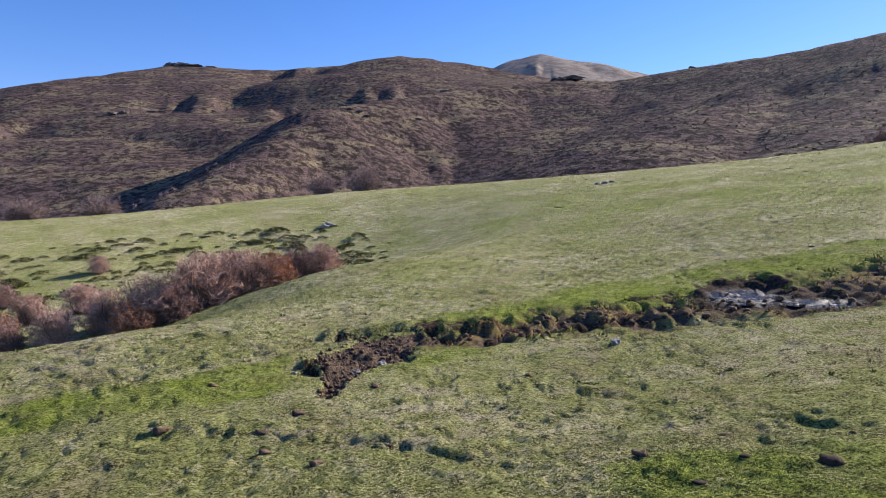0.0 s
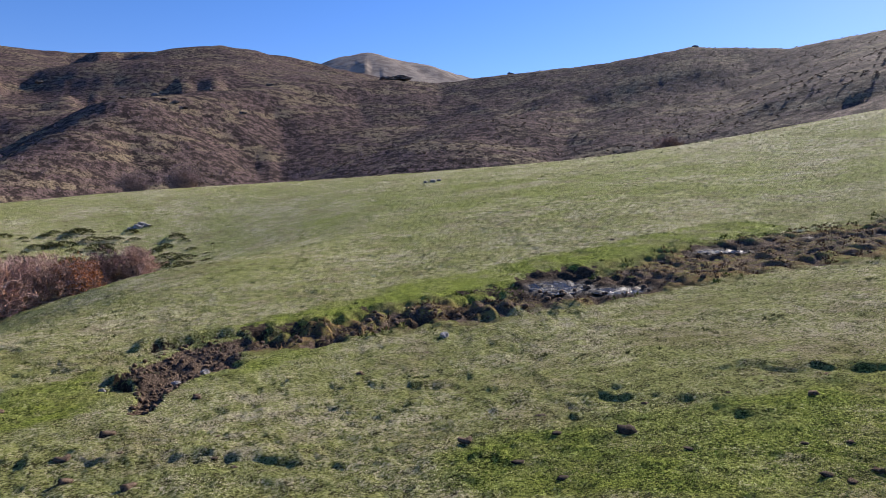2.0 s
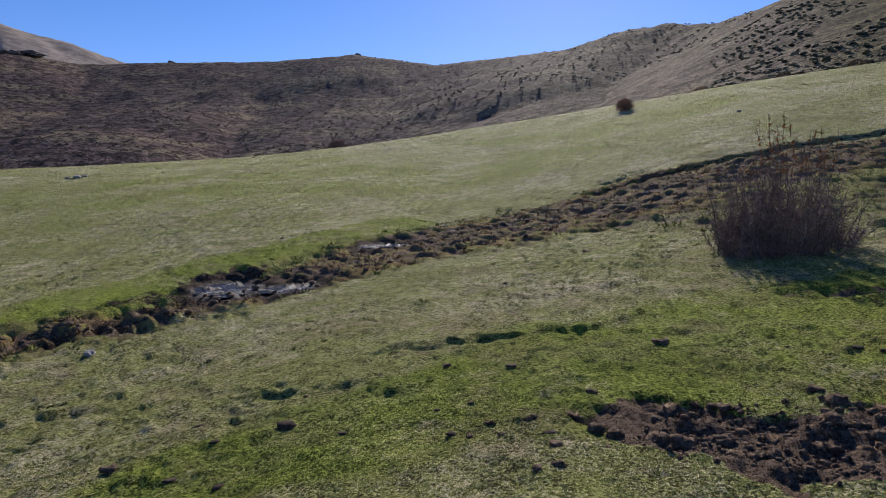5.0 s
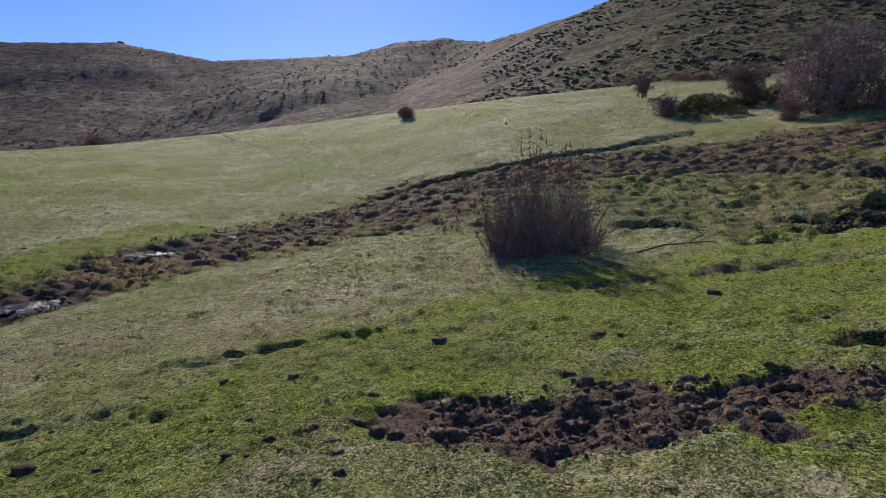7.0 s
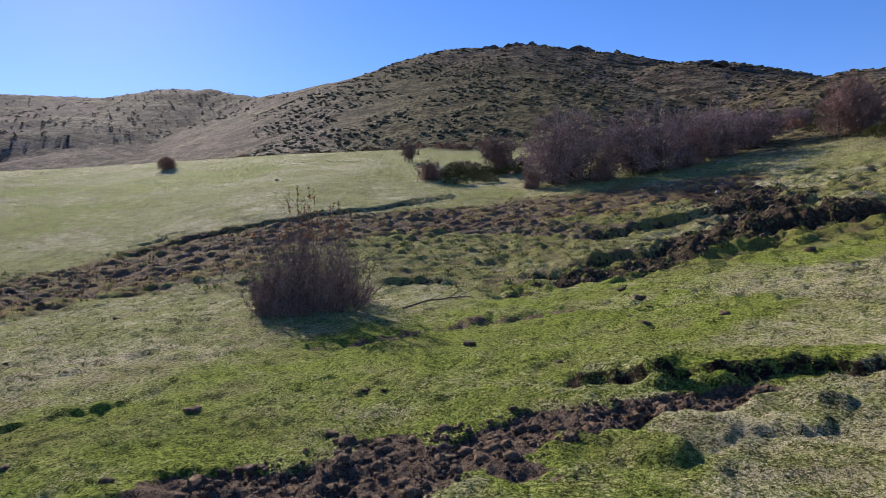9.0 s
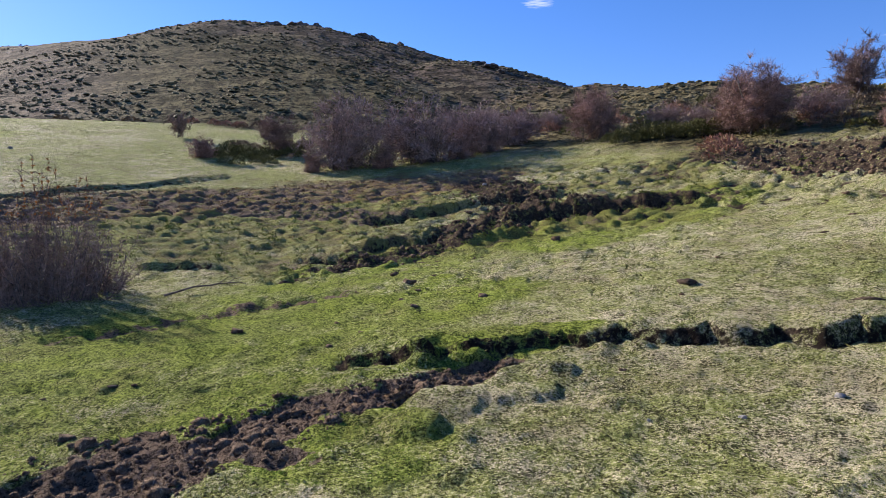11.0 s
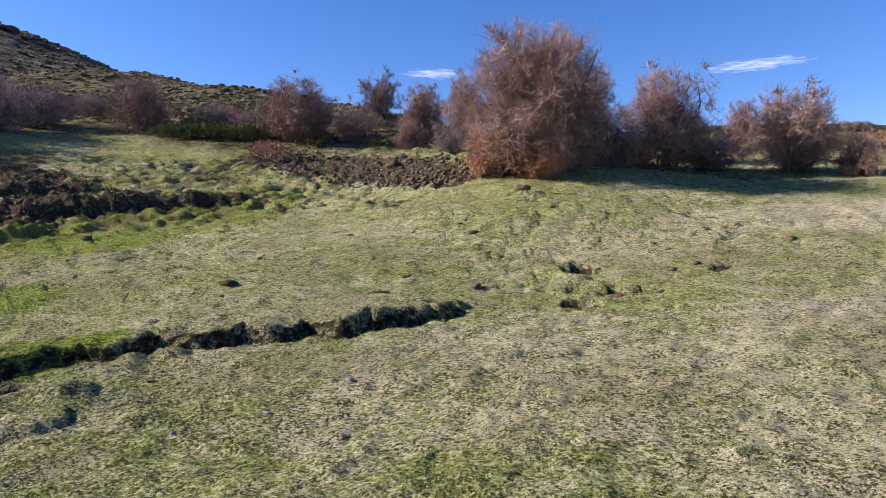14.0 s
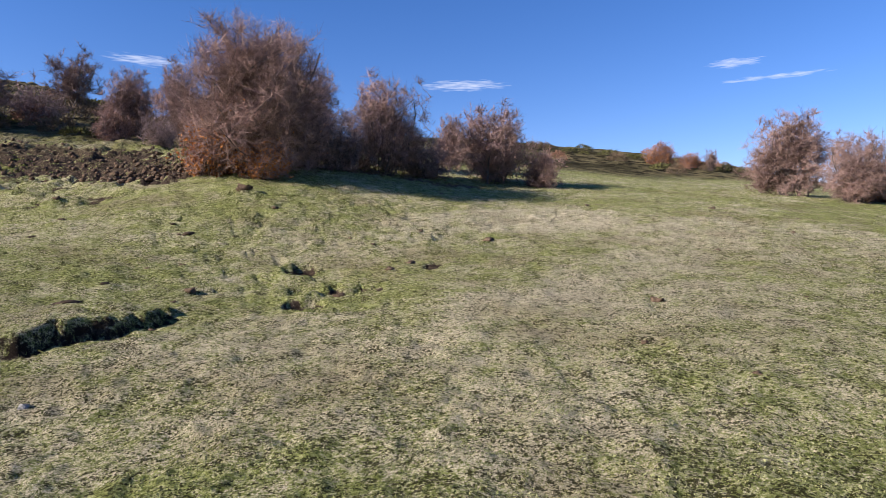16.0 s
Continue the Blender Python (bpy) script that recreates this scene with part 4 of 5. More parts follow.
big = woody("hawthorn_tree", 1, 5.0, 6.0, 11, TWIG_RED, LEAF_ORANGE, "large bare hawthorn with a dense reddish-brown twig crown", "tree", 70, 350, -0.14, 0.35, upright=0.34, thick=0.0125, dense=12)
round_tree = woody("hawthorn_tree", 2, 3.6, 4.0, 8, TWIG_RED, LEAF_RED, "bare rounded hawthorn with greyish-red twigs on the meadow", "tree", 45, 300, -0.10, 0.5, upright=0.36, thick=0.0175, dense=7)
open_tree = woody("hawthorn_tree", 3, 3.2, 3.2, 4, TWIG_DARK, LEAF_RED, "small bare hawthorn with dark open branches on the slope", "tree", 40, 0, 0.12, thick=0.020)
thicket = woody("thorn_bush", 4, 3.2, 4.4, 9, TWIG_GREY, LEAF_RED, "dense grey-brown leafless thorn bush", "bush", 15, 400, -0.1, 0.8, thick=0.032, low=0.45, dense=5)
red_bush = woody("thorn_bush", 5, 2.4, 3.2, 7, TWIG_RED, LEAF_RED, "low dense russet thorn bush in winter", "bush", 15, 1000, -0.15, 0.95, thick=0.026, low=0.45)
orange_bush = woody("thorn_bush", 6, 1.8, 2.4, 8, TWIG_RED, LEAF_ORANGE, "low bush holding orange withered leaves under the hawthorns", "bush", 15, 3000, -0.15, 1.0, low=0.4)

gully_bush = woody("thorn_bush", 13, 3.0, 3.4, 8, TWIG_TAN, LEAF_RED, "rounded pinkish-tan thorn bush in the gully", "bush", 20, 700, -0.1, 0.9, thick=0.024, low=0.45)


def brush(name, seed, high, wide, stems, twig, leaf, label):
    """A clump of thin arching rods rising from a broad foot, tall in the middle."""
    rnd, rng = random.Random(seed), np.random.default_rng(seed)
    root = new(name)
    verts, faces, starts, ways, tips = [], [], [], [], []
    for _ in range(stems):
        a, d = rnd.uniform(0, 2 * math.pi), rnd.random() ** 0.6
        foot = Vector((math.cos(a), math.sin(a), 0)) * d * wide * 0.40
        top = high * (1.0 - 0.72 * d) * rnd.uniform(0.35, 1.05)
        lean = Vector((math.cos(a + rnd.uniform(-0.7, 0.7)), math.sin(a + rnd.uniform(-0.7, 0.7)), 0)) * wide * 0.20 * rnd.uniform(-0.4, 1.3)
        path = bent(rnd, foot - Vector((0, 0, 0.1)), foot + lean + Vector((0, 0, top)), 5, 0.0)
        r0 = rnd.uniform(0.008, 0.017)
        tube(verts, faces, path, [r0 * (1 - 0.16 * k) for k in range(6)], 3)
        base = np.array([tuple(p) for p in path])
        k = 75
        t = 5.0 * rng.uniform(0.02, 1.0, k) ** 1.5
        f = np.minimum(t.astype(int), 4)
        starts.append(base[f] + (base[f + 1] - base[f]) * (t - f)[:, None])
        ways.append(unit(unit(rng.normal(size=(k, 3))) * 1.0 + np.array([0, 0, 0.35])))
    starts, ways = np.concatenate(starts), np.concatenate(ways)
    mesh_object("trunk", verts, faces, BARK, root)
    crown = tri_object("crown", slivers(rng, starts, ways, 0.26, 0.012), twig, root)
    high_up = np.flatnonzero(starts[:, 2] > high * 0.55)
    pick = rng.choice(high_up, 360)
    tri_object("leaves", slivers(rng, starts[pick], unit(rng.normal(size=(360, 3))), 0.06, 0.05), leaf, crown, "last orange leaves")
    return tagged(root, label, "bush")


lone_bush = brush("rose_bush", 7, 3.0, 3.0, 300, TWIG_DARK, LEAF_ORANGE, "lone bush of thin bare rods with few orange leaves")
juniper = mound("juniper_shrub", 8, 0.55, 1.7, 330, JUNIPER, "low dark-green creeping juniper shrub on the pasture", "shrub", 0.17, 0.085)
cushion = mound("juniper_shrub", 12, 0.8, 1.5, 1500, JUNIPER, "rounded dark-green juniper cushion at the foot of the slope", "shrub", 0.10, 0.035)
russet_mound = mound("heath_shrub", 10, 0.8, 1.5, 420, LEAF_RED, "low russet shrub at the foot of the hill", "shrub", 0.18, 0.06)
heath_mound = mound("heath_shrub", 9, 0.7, 1.3, 600, HEATH, "small brown heath shrub on the slope", "shrub")

# proto, base height, [(bearing, distance, height, widen, turn)]
STANDS = [
    (big, 5.0, "hawthorns above the meadow", [(150.7, 20.4, 5.0, 0.98, 0)]),
    (round_tree, 3.6, "hawthorns above the meadow", [(161.4, 23.6, 3.85, 0.95, 0), (170.9, 25.6, 3.35, 1.08, 60), (195.0, 31.0, 4.0, 1.05, 110), (199.6, 28.0, 2.9, 1.0, 200), (140.4, 34.3, 3.6, 0.85, 160), (144.4, 31.5, 4.0, 0.75, 20), (154.5, 26.5, 4.1, 0.85, 240), (129.6, 36.5, 4.0, 1.25, 300), (116.7, 42.2, 3.6, 1.15, 70), (167.3, 29.5, 2.8, 0.7, 130)]),
    (open_tree, 3.2, "small trees on the slope", [(136.5, 45.0, 4.3, 1.0, 0), (80.6, 58.0, 2.5, 1.0, 50), (88.7, 47.6, 3.5, 1.2, 100), (189.5, 60.0, 2.2, 0.7, 200)]),
    (thicket, 3.2, "thorn thicket at the foot of the hill", [(94.5, 40.6, 5.5, 0.88, 0), (101.4, 40.8, 4.9, 0.98, 80), (106.8, 42.5, 3.7, 0.95, 160), (109.6, 45.0, 3.1, 1.15, 240), (99.0, 52.0, 2.6, 1.0, 20), (104.2, 55.0, 2.7, 1.0, 65), (107.0, 57.0, 2.5, 1.0, 130), (110.5, 54.0, 2.0, 1.0, 205), (113.0, 52.0, 1.9, 1.0, 250), (122.5, 41.0, 2.0, 1.2, 190), (125.6, 40.0, 1.7, 1.1, 120), (142.8, 29.5, 1.5, 0.9, 75), (153.6, 22.0, 2.4, 0.9, 50), (156.6, 22.6, 2.6, 0.85, 95), (164.8, 24.5, 2.0, 0.95, 33), (134.0, 38.5, 2.2, 1.1, 15), (147.0, 25.0, 2.3, 0.8, 10),
                     (-33.5, 84.0, 3.2, 1.3, 15), (-28.6, 84.0, 3.0, 1.3, 60), (-7.2, 83.0, 3.4, 1.2, 100), (-11.0, 84.0, 2.8, 1.2, 140),
                     ]),
    (gully_bush, 3.0, "bushes in the gully", [(-25.2, 35.0, 3.1, 1.0, 10), (-21.3, 35.5, 3.6, 1.05, 90), (-31.8, 35.0, 2.3, 1.0, 170), (-28.8, 51.0, 1.6, 1.0, 30), (-28.4, 36.0, 2.6, 1.0, 110), (-17.5, 36.5, 3.0, 1.0, 200), (-33.5, 40.5, 2.0, 1.0, 75), (-11.2, 39.5, 2.5, 1.1, 300), (-30.0, 41.0, 2.0, 1.1, 40), (-19.5, 37.5, 3.3, 0.9, 160)]),
    (red_bush, 2.4, "russet bushes", [(82.4, 45.8, 1.8, 1.0, 0), (98.0, 39.4, 2.3, 0.8, 60), (105.0, 41.0, 2.2, 0.9, 150), (175.3, 25.4, 2.0, 0.75, 0), (-23.4, 34.2, 2.6, 0.8, 20), (-13.3, 39.0, 2.6, 0.9, 260), (-35.0, 36.0, 1.8, 1.0, 40), (-35.2, 45.0, 1.8, 1.0, 80), (139.2, 33.0, 1.9, 0.8, 80), (91.6, 39.6, 1.7, 0.7, 20), (34.6, 83.0, 2.4, 1.3, 0), (158.2, 23.2, 1.7, 0.9, 60)]),
    (orange_bush, 1.8, "bushes with orange leaves", [(147.0, 20.2, 1.75, 1.0, 0), (151.0, 19.4, 1.35, 1.0, 90), (185.5, 61.0, 2.4, 1.0, 10), (187.8, 61.0, 1.6, 1.2, 70), (201.5, 30.0, 1.7, 1.1, 120), (-36.0, 39.0, 1.8, 1.1, 40), (-26.6, 33.6, 1.9, 1.0, 10), (-15.3, 37.0, 2.3, 1.0, 150), (60.0, 66.0, 1.5, 1.0, 0)]),
    (lone_bush, 2.7, "", [(71.3, 16.5, 2.95, 0.95, 0)]),
]
for proto, base, group, spots in STANDS:
    for az, r, h, w, turn in spots:
        x, y = polar(az, r)
        deep = 0.13 if base in (3.0, 3.2, 2.4, 1.8) and proto is not open_tree else 0.03
        plant(proto, x, y, h * (1 + deep), base, turn, w, deep * h + 0.05, group=group)

rnd = random.Random(5)
for k in range(300):
    az, r = rnd.uniform(-37, -6), rnd.uniform(44, 62)
    if k > 292:
        az, r = rnd.uniform(-14, -5), rnd.uniform(47, 54)
    if r > 66 - abs(az + 22) * 0.45:
        continue
    x, y = polar(az, r)
    plant(juniper, x, y, 0.12 + 0.3 * rnd.random() ** 2, 0.55, rnd.uniform(0, 360), rnd.uniform(1.0, 2.2), 0.07, group="junipers on the pasture")
for k in range(150):
    az = rnd.choice([rnd.uniform(126, 149), rnd.uniform(84, 92), rnd.uniform(104, 142), rnd.uniform(104, 142), rnd.uniform(104, 142), rnd.uniform(172, 196)])
    r = {True: rnd.uniform(46, 52), False: rnd.uniform(45, 68)}[az < 100]
    x, y = polar(az, r)
    if 126 < az < 149 and k % 2:
        x, y = polar(az, rnd.uniform(31, 46))
    if az > 172:
        x, y = polar(az, rnd.uniform(52, 70))
    kind = rnd.choice([heath_mound, juniper, juniper, russet_mound])
    if az < 100 and kind is russet_mound:
        kind = juniper
    plant(kind, x, y, rnd.uniform(0.4, 0.75), 0.6, rnd.uniform(0, 360), rnd.uniform(1.0, 1.4), 0.05, group="shrubs on the slope")

for k in range(16):
    x, y = polar(rnd.uniform(83.2, 88.6), rnd.uniform(43, 49))
    plant(cushion, x, y, rnd.uniform(0.45, 0.75), 0.8, rnd.uniform(0, 360), rnd.uniform(0.9, 1.3), 0.05, group="cushion shrubs by the thicket")
for k in range(16):
    x, y = polar(rnd.uniform(117, 127), rnd.uniform(37.5, 41))
    plant(cushion, x, y, rnd.uniform(0.6, 1.1), 0.8, rnd.uniform(0, 360), rnd.uniform(0.9, 1.3), 0.08, group="junipers at the foot of the slope")

for k in range(20):
    az = rnd.uniform(64, 90)
    x, y = polar(az, float(np.interp(az, [60, 80, 90], [84, 78, 66])) + rnd.uniform(-3, 3))
    plant(rnd.choice([russet_mound, heath_mound]), x, y, rnd.uniform(0.45, 0.9), 0.8, rnd.uniform(0, 360), rnd.uniform(1.0, 1.6), 0.05, group="russet shrubs at the foot of the hill")


# ---- scrub on the far slopes: past counting ----
def scatter_scrub():
    rng = np.random.default_rng(77)
    n = 9000
    az, r = rng.uniform(-40, 70, n), rng.uniform(320 ** 0.5, 1150 ** 0.5, n) ** 2
    x, y = CX + r * np.sin(np.radians(az)), CY + r * np.cos(np.radians(az))
    keep = covers(x, y)["heath"] > 0.5
    x, y, r = x[keep], y[keep], r[keep]
    z = ground_height(x, y)
    size = rng.uniform(0.5, 1.7, len(x))
    k = 8
    q = unit(rng.normal(size=(len(x), k, 3)))
    q[..., 2] = np.abs(q[..., 2]) * 0.8
    base = np.stack([x, y, z - 0.1], -1)[:, None] + q * size[:, None, None] * 0.45
    way = unit(q + 0.4 * rng.normal(size=q.shape) + np.array([0, 0, 0.3]))
    tris = slivers(rng, base.reshape(-1, 3), way.reshape(-1, 3), 0.38, 0.85)
    scale = np.repeat(size, k)[:, None, None]
    mid = base.reshape(-1, 1, 3)
    tagged(tri_object("hill_scrub", mid + (tris - mid) * scale, HEATH), "brown heath scrub dotting the hill slopes", "scrub", kind="stuff")


def scatter_cushions():
    """Low rounded shrubs, a pace or two apart, over the near hill."""
    rng = np.random.default_rng(78)
    n = 9000
    az, r = rng.uniform(67, 140, n), rng.uniform(44 ** 0.6, 260 ** 0.6, n) ** (1 / 0.6)
    x, y = CX + r * np.sin(np.radians(az)), CY + r * np.cos(np.radians(az))
    keep = (covers(x, y)["heath"] > 0.5) & (fbm(x / 11, y / 11, 3, 26) > 0.40)
    x, y, r = x[keep], y[keep], r[keep]
    z = ground_height(x, y)
    size = rng.uniform(0.16, 0.42, len(x)) * (1 + r / 330)
    a = np.arange(7) * 2 * math.pi / 7
    rim = np.stack([np.cos(a), np.sin(a), np.full(7, -0.15)], -1)
    belt = np.stack([0.82 * np.cos(a + 0.45), 0.82 * np.sin(a + 0.45), np.full(7, 0.45)], -1)
    form = np.concatenate([rim, belt, [[0, 0, 0.75]]])
    faces = []
    for k in range(7):
        m = (k + 1) % 7
        faces += [(k, m, 7 + k), (m, 7 + m, 7 + k), (7 + k, 7 + m, 14)]
    v = form[None] * rng.uniform(0.72, 1.28, (len(x), 15, 1)) * size[:, None, None] * np.stack([np.ones(len(x)), np.ones(len(x)), rng.uniform(0.5, 0.95, len(x))], -1)[:, None]
    v = v + np.stack([x, y, z], -1)[:, None]
    faces = (np.array(faces)[None] + 15 * np.arange(len(x))[:, None, None]).reshape(-1, 3)
    tagged(mesh_object("cushion_scrub", v.reshape(-1, 3).tolist(), faces.tolist(), CUSHION), "low dark cushion shrubs covering the near hill", "scrub", kind="stuff")


scatter_cushions()
scatter_scrub()


def scatter_far_trees():
    """Bare grey trees in the valley under the far mountain, too many and too small to count."""
    rng = np.random.default_rng(31)
    n = 260
    az, r = rng.uniform(-38, 8, n), rng.uniform(300, 560, n)
    x, y = CX + r * np.sin(np.radians(az)), CY + r * np.cos(np.radians(az))
    keep = fbm(x / 60, y / 60, 3, 14) > 0.48
    x, y = x[keep], y[keep]
    z = ground_height(x, y)
    high = rng.uniform(2.5, 5.0, len(x))
    k = 60
    q = unit(rng.normal(size=(len(x), k, 3))) * rng.uniform(0.3, 1, (len(x), k, 1))
    base = np.stack([x, y, z + high * 0.45], -1)[:, None] + q * (high * 0.42)[:, None, None]
    way = unit(q + np.array([0, 0, 0.6]) + 0.4 * rng.normal(size=q.shape)).reshape(-1, 3)
    tris = slivers(rng, base.reshape(-1, 3), way, 1.1, 0.28)
    tagged(tri_object("far_trees", tris, TWIG_GREY), "bare grey trees along the far valley", "trees", kind="stuff")


scatter_far_trees()


# ---- turf blades near the path ----
def scatter_grass():
    rng = np.random.default_rng(99)
    n = 330000
    az = rng.uniform(-40, 205, n)
    r = 2.4 + 6.0 * rng.uniform(0, 1, n) ** 1.5
    x, y = CX + r * np.sin(np.radians(az)), CY + r * np.cos(np.radians(az))
    clump = fbm(x / 0.25, y / 0.25, 3, 81)
    c = covers(x, y)
    keep = (c["mud"] < 0.4) & (clump > 0.42)
    x, y, lush = x[keep], y[keep], c["lush"][keep]
    z = ground_height(x, y, {k: v[keep] for k, v in c.items()})
    way = unit(rng.normal(size=(len(x), 3)) * np.array([0.8, 0.8, 0.3]) + np.array([0, 0, 0.45]))
    tris = slivers(rng, np.stack([x, y, z - 0.002], -1), way, 0.017, 0.011)
    rich = lush > rng.uniform(0.2, 0.8, len(x))
    tagged(tri_object("grass", tris[~rich], GRASS), "short straw-flecked blades of grazed turf", "grass", kind="stuff")
    tagged(tri_object("lush_grass", tris[rich], LUSH), "short bright green blades of wet turf", "grass", kind="stuff")


scatter_grass()


# ---- tussocks over the wider meadow: past counting ----
def scatter_tussocks():
    rng = np.random.default_rng(123)
    n = 12000
    az, r = rng.uniform(-40, 205, n), rng.uniform(11 ** 0.7, 75 ** 0.7, n) ** (1 / 0.7)
    x, y = CX + r * np.sin(np.radians(az)), CY + r * np.cos(np.radians(az))
    c = covers(x, y)
    keep = (c["heath"] < 0.4) & (c["mud"] < 0.4) & (fbm(x / 3, y / 3, 3, 91) > 0.47)
    x, y = x[keep], y[keep]
    size = rng.uniform(0.025, 0.07, len(x)) * (1 + r[keep] / 60)
    k = 11
    q = unit(rng.normal(size=(len(x), k, 3)))
    q[..., 2] = np.abs(q[..., 2]) * 0.5
    base = np.stack([x, y, ground_height(x, y) - 0.01], -1)[:, None] + q * size[:, None, None] * np.array([1.1, 1.1, 0.3])
    way = unit(q + 0.5 * rng.normal(size=q.shape) + np.array([0, 0, 0.5])).reshape(-1, 3)
    mid = base.reshape(-1, 1, 3)
    tris = mid + (slivers(rng, base.reshape(-1, 3), way, 0.8, 0.3) - mid) * np.repeat(size, k)[:, None, None]
    tagged(tri_object("tussock", tris, TUSSOCK), "small dark tussocks dotting the grazed meadow", "grass", kind="stuff")


scatter_tussocks()


# ---- lumps: clods, dung, stones, crags ----
def ball(level):
    bm = bmesh.new()
    bmesh.ops.create_icosphere(bm, subdivisions=level, radius=1)
    v = np.array([tuple(p.co) for p in bm.verts])
    f = [tuple(p.index for p in q.verts) for q in bm.faces]
    bm.free()
    return v, f


BALL = {1: ball(1), 2: ball(2), 3: ball(3)}


def lump(name, seed, size, flat, rough, material, label, category, level=2, jag=0.0):
    """A lumpy stone or clod resting on its foot, about size across."""
    v, f = BALL[level]
    out = []
    for p in v:
        d = Vector(p)
        k = 1 + rough * noise.noise(d * 1.6 + Vector((seed * 7.7, 0, 0))) + rough * 0.6 * noise.noise(d * 4 + Vector((0, seed * 3.3, 0)))
        if jag:
            k += jag * (round(4 * noise.noise(d * 3.5 + Vector((0, 0, seed * 5.1)))) / 4)
        q = d * k * size / 2
        out.append((q.x, q.y * 0.85, max(q.z, -0.35 * size) * flat))
    return tagged(mesh_object(name, out, f, material, smooth=not jag), label, category)


def strew(kinds, spots, group):
    """Copies of the given lumps on the ground at (x, y, size)."""
    rnd = random.Random(len(spots))
    heights = ground_height([p[0] for p in spots], [p[1] for p in spots])
    for k, ((x, y, s), z) in enumerate(zip(spots, heights)):
        ob = kinds[k % len(kinds)]
        m = pose(x, y, float(z) - 0.02 * s, 0, 0, rnd.uniform(0, 360)) @ Matrix.Scale(s, 4)
        if k < len(kinds):
            ob.matrix_basis = m
        else:
            ob = copy_thing(ob, Matrix.Identity(4))
            ob.matrix_basis = m
        tagged(ob, group=group)


DUNG_SPOTS = [(2.36, 5.53, 0.13), (3.6, 5.61, 0.24), (3.24, 7.0, 0.14), (13.55, 23.02, 0.24), (10.76, 25.05, 0.2), (9.92, 40.4, 0.22), (-0.6, 7.41, 0.09), (2.53, 4.89, 0.13), (3.74, 4.83, 0.1), (4.1, 3.68, 0.1), (4.58, 2.97, 0.12), (4.57, 4.35, 0.08), (2.98, 6.0, 0.11), (11.33, 9.18, 0.16), (8.94, 1.72, 0.14), (9.69, -6.87, 0.34), (7.32, -8.0, 0.31), (7.66, -9.04, 0.15), (11.64, -11.53, 0.22), (8.66, -12.51, 0.26), (7.52, -6.14, 0.1), (9.41, -13.01, 0.16)]
CLOD_SPOTS = [(-4.09, 11.05, 0.17), (-3.79, 8.36, 0.2), (5.51, 2.5, 0.11), (8.08, 3.74, 0.19), (3.97, 2.45, 0.1), (7.3, 1.71, 0.15), (15.43, 9.71, 0.19), (6.66, -3.97, 0.08), (11.57, -3.87, 0.21), (9.26, -15.68, 0.39), (17.09, -7.72, 0.33), (13.98, -2.92, 0.25), (15.31, -2.83, 0.22), (-0.12, -7.28, 0.08), (-0.9, -6.3, 0.07), (5.47, -13.62, 0.1), (4.87, -13.37, 0.1), (-2.01, -14.09, 0.12), (2.61, -14.62, 0.23), (4.13, -9.79, 0.17), (3.88, -11.49, 0.16)]
lot = random.Random(88)
for lo, hi, near, far, count in ((112, 196, 8.5, 21, 34), (25, 85, 4.6, 9.5, 22), (-30, 25, 6, 13, 16), (85, 115, 9, 15, 10)):
    for _ in range(count):
        CLOD_SPOTS.append((*polar(lot.uniform(lo, hi), lot.uniform(near, far)), 0.05 + 0.14 * lot.random() ** 2))
strew([lump("cow_dung", 1, 1, 0.3, 0.5, DUNG, "dried brown cow dung on the turf", "dung"), lump("cow_dung", 2, 1, 0.45, 0.6, DUNG, "small dark heap of dung on the turf", "dung")], DUNG_SPOTS, "dung on the meadow")
strew([lump("soil_clod", 3, 1, 0.5, 0.9, SOIL, "dark clod of soil kicked up by hooves", "clod"), lump("soil_clod", 4, 1, 0.6, 1.0, SOIL, "dark clod of soil kicked up by hooves", "clod")], CLOD_SPOTS, "clods on the meadow")
strew([lump("stone", 5, 1, 0.7, 0.4, STONE, "pale grey field stone on the grass", "stone", 2, 0.2)],
      [(3.74, 13.34, 0.25), (4.92, -4.1, 0.08), (4.85, -5.0, 0.10), (5.2, -3.4, 0.04), (-11.1, 59.1, 0.9), (-10.4, 59.4, 0.6), (-11.7, 58.8, 0.5), (-10.9, 59.8, 0.9), (15.4, 60.1, 0.8), (16.1, 60.4, 0.6), (14.7, 60.2, 0.5), (29.8, -9.5, 0.25), (45.4, 17.0, 0.35), (25.7, 13.4, 0.2), (-2.9, 12.2, 0.16), (-1.7, 12.4, 0.2), (-1.2, 12.5, 0.22), (27.0, -8.6, 0.22)], "stones on the meadow")


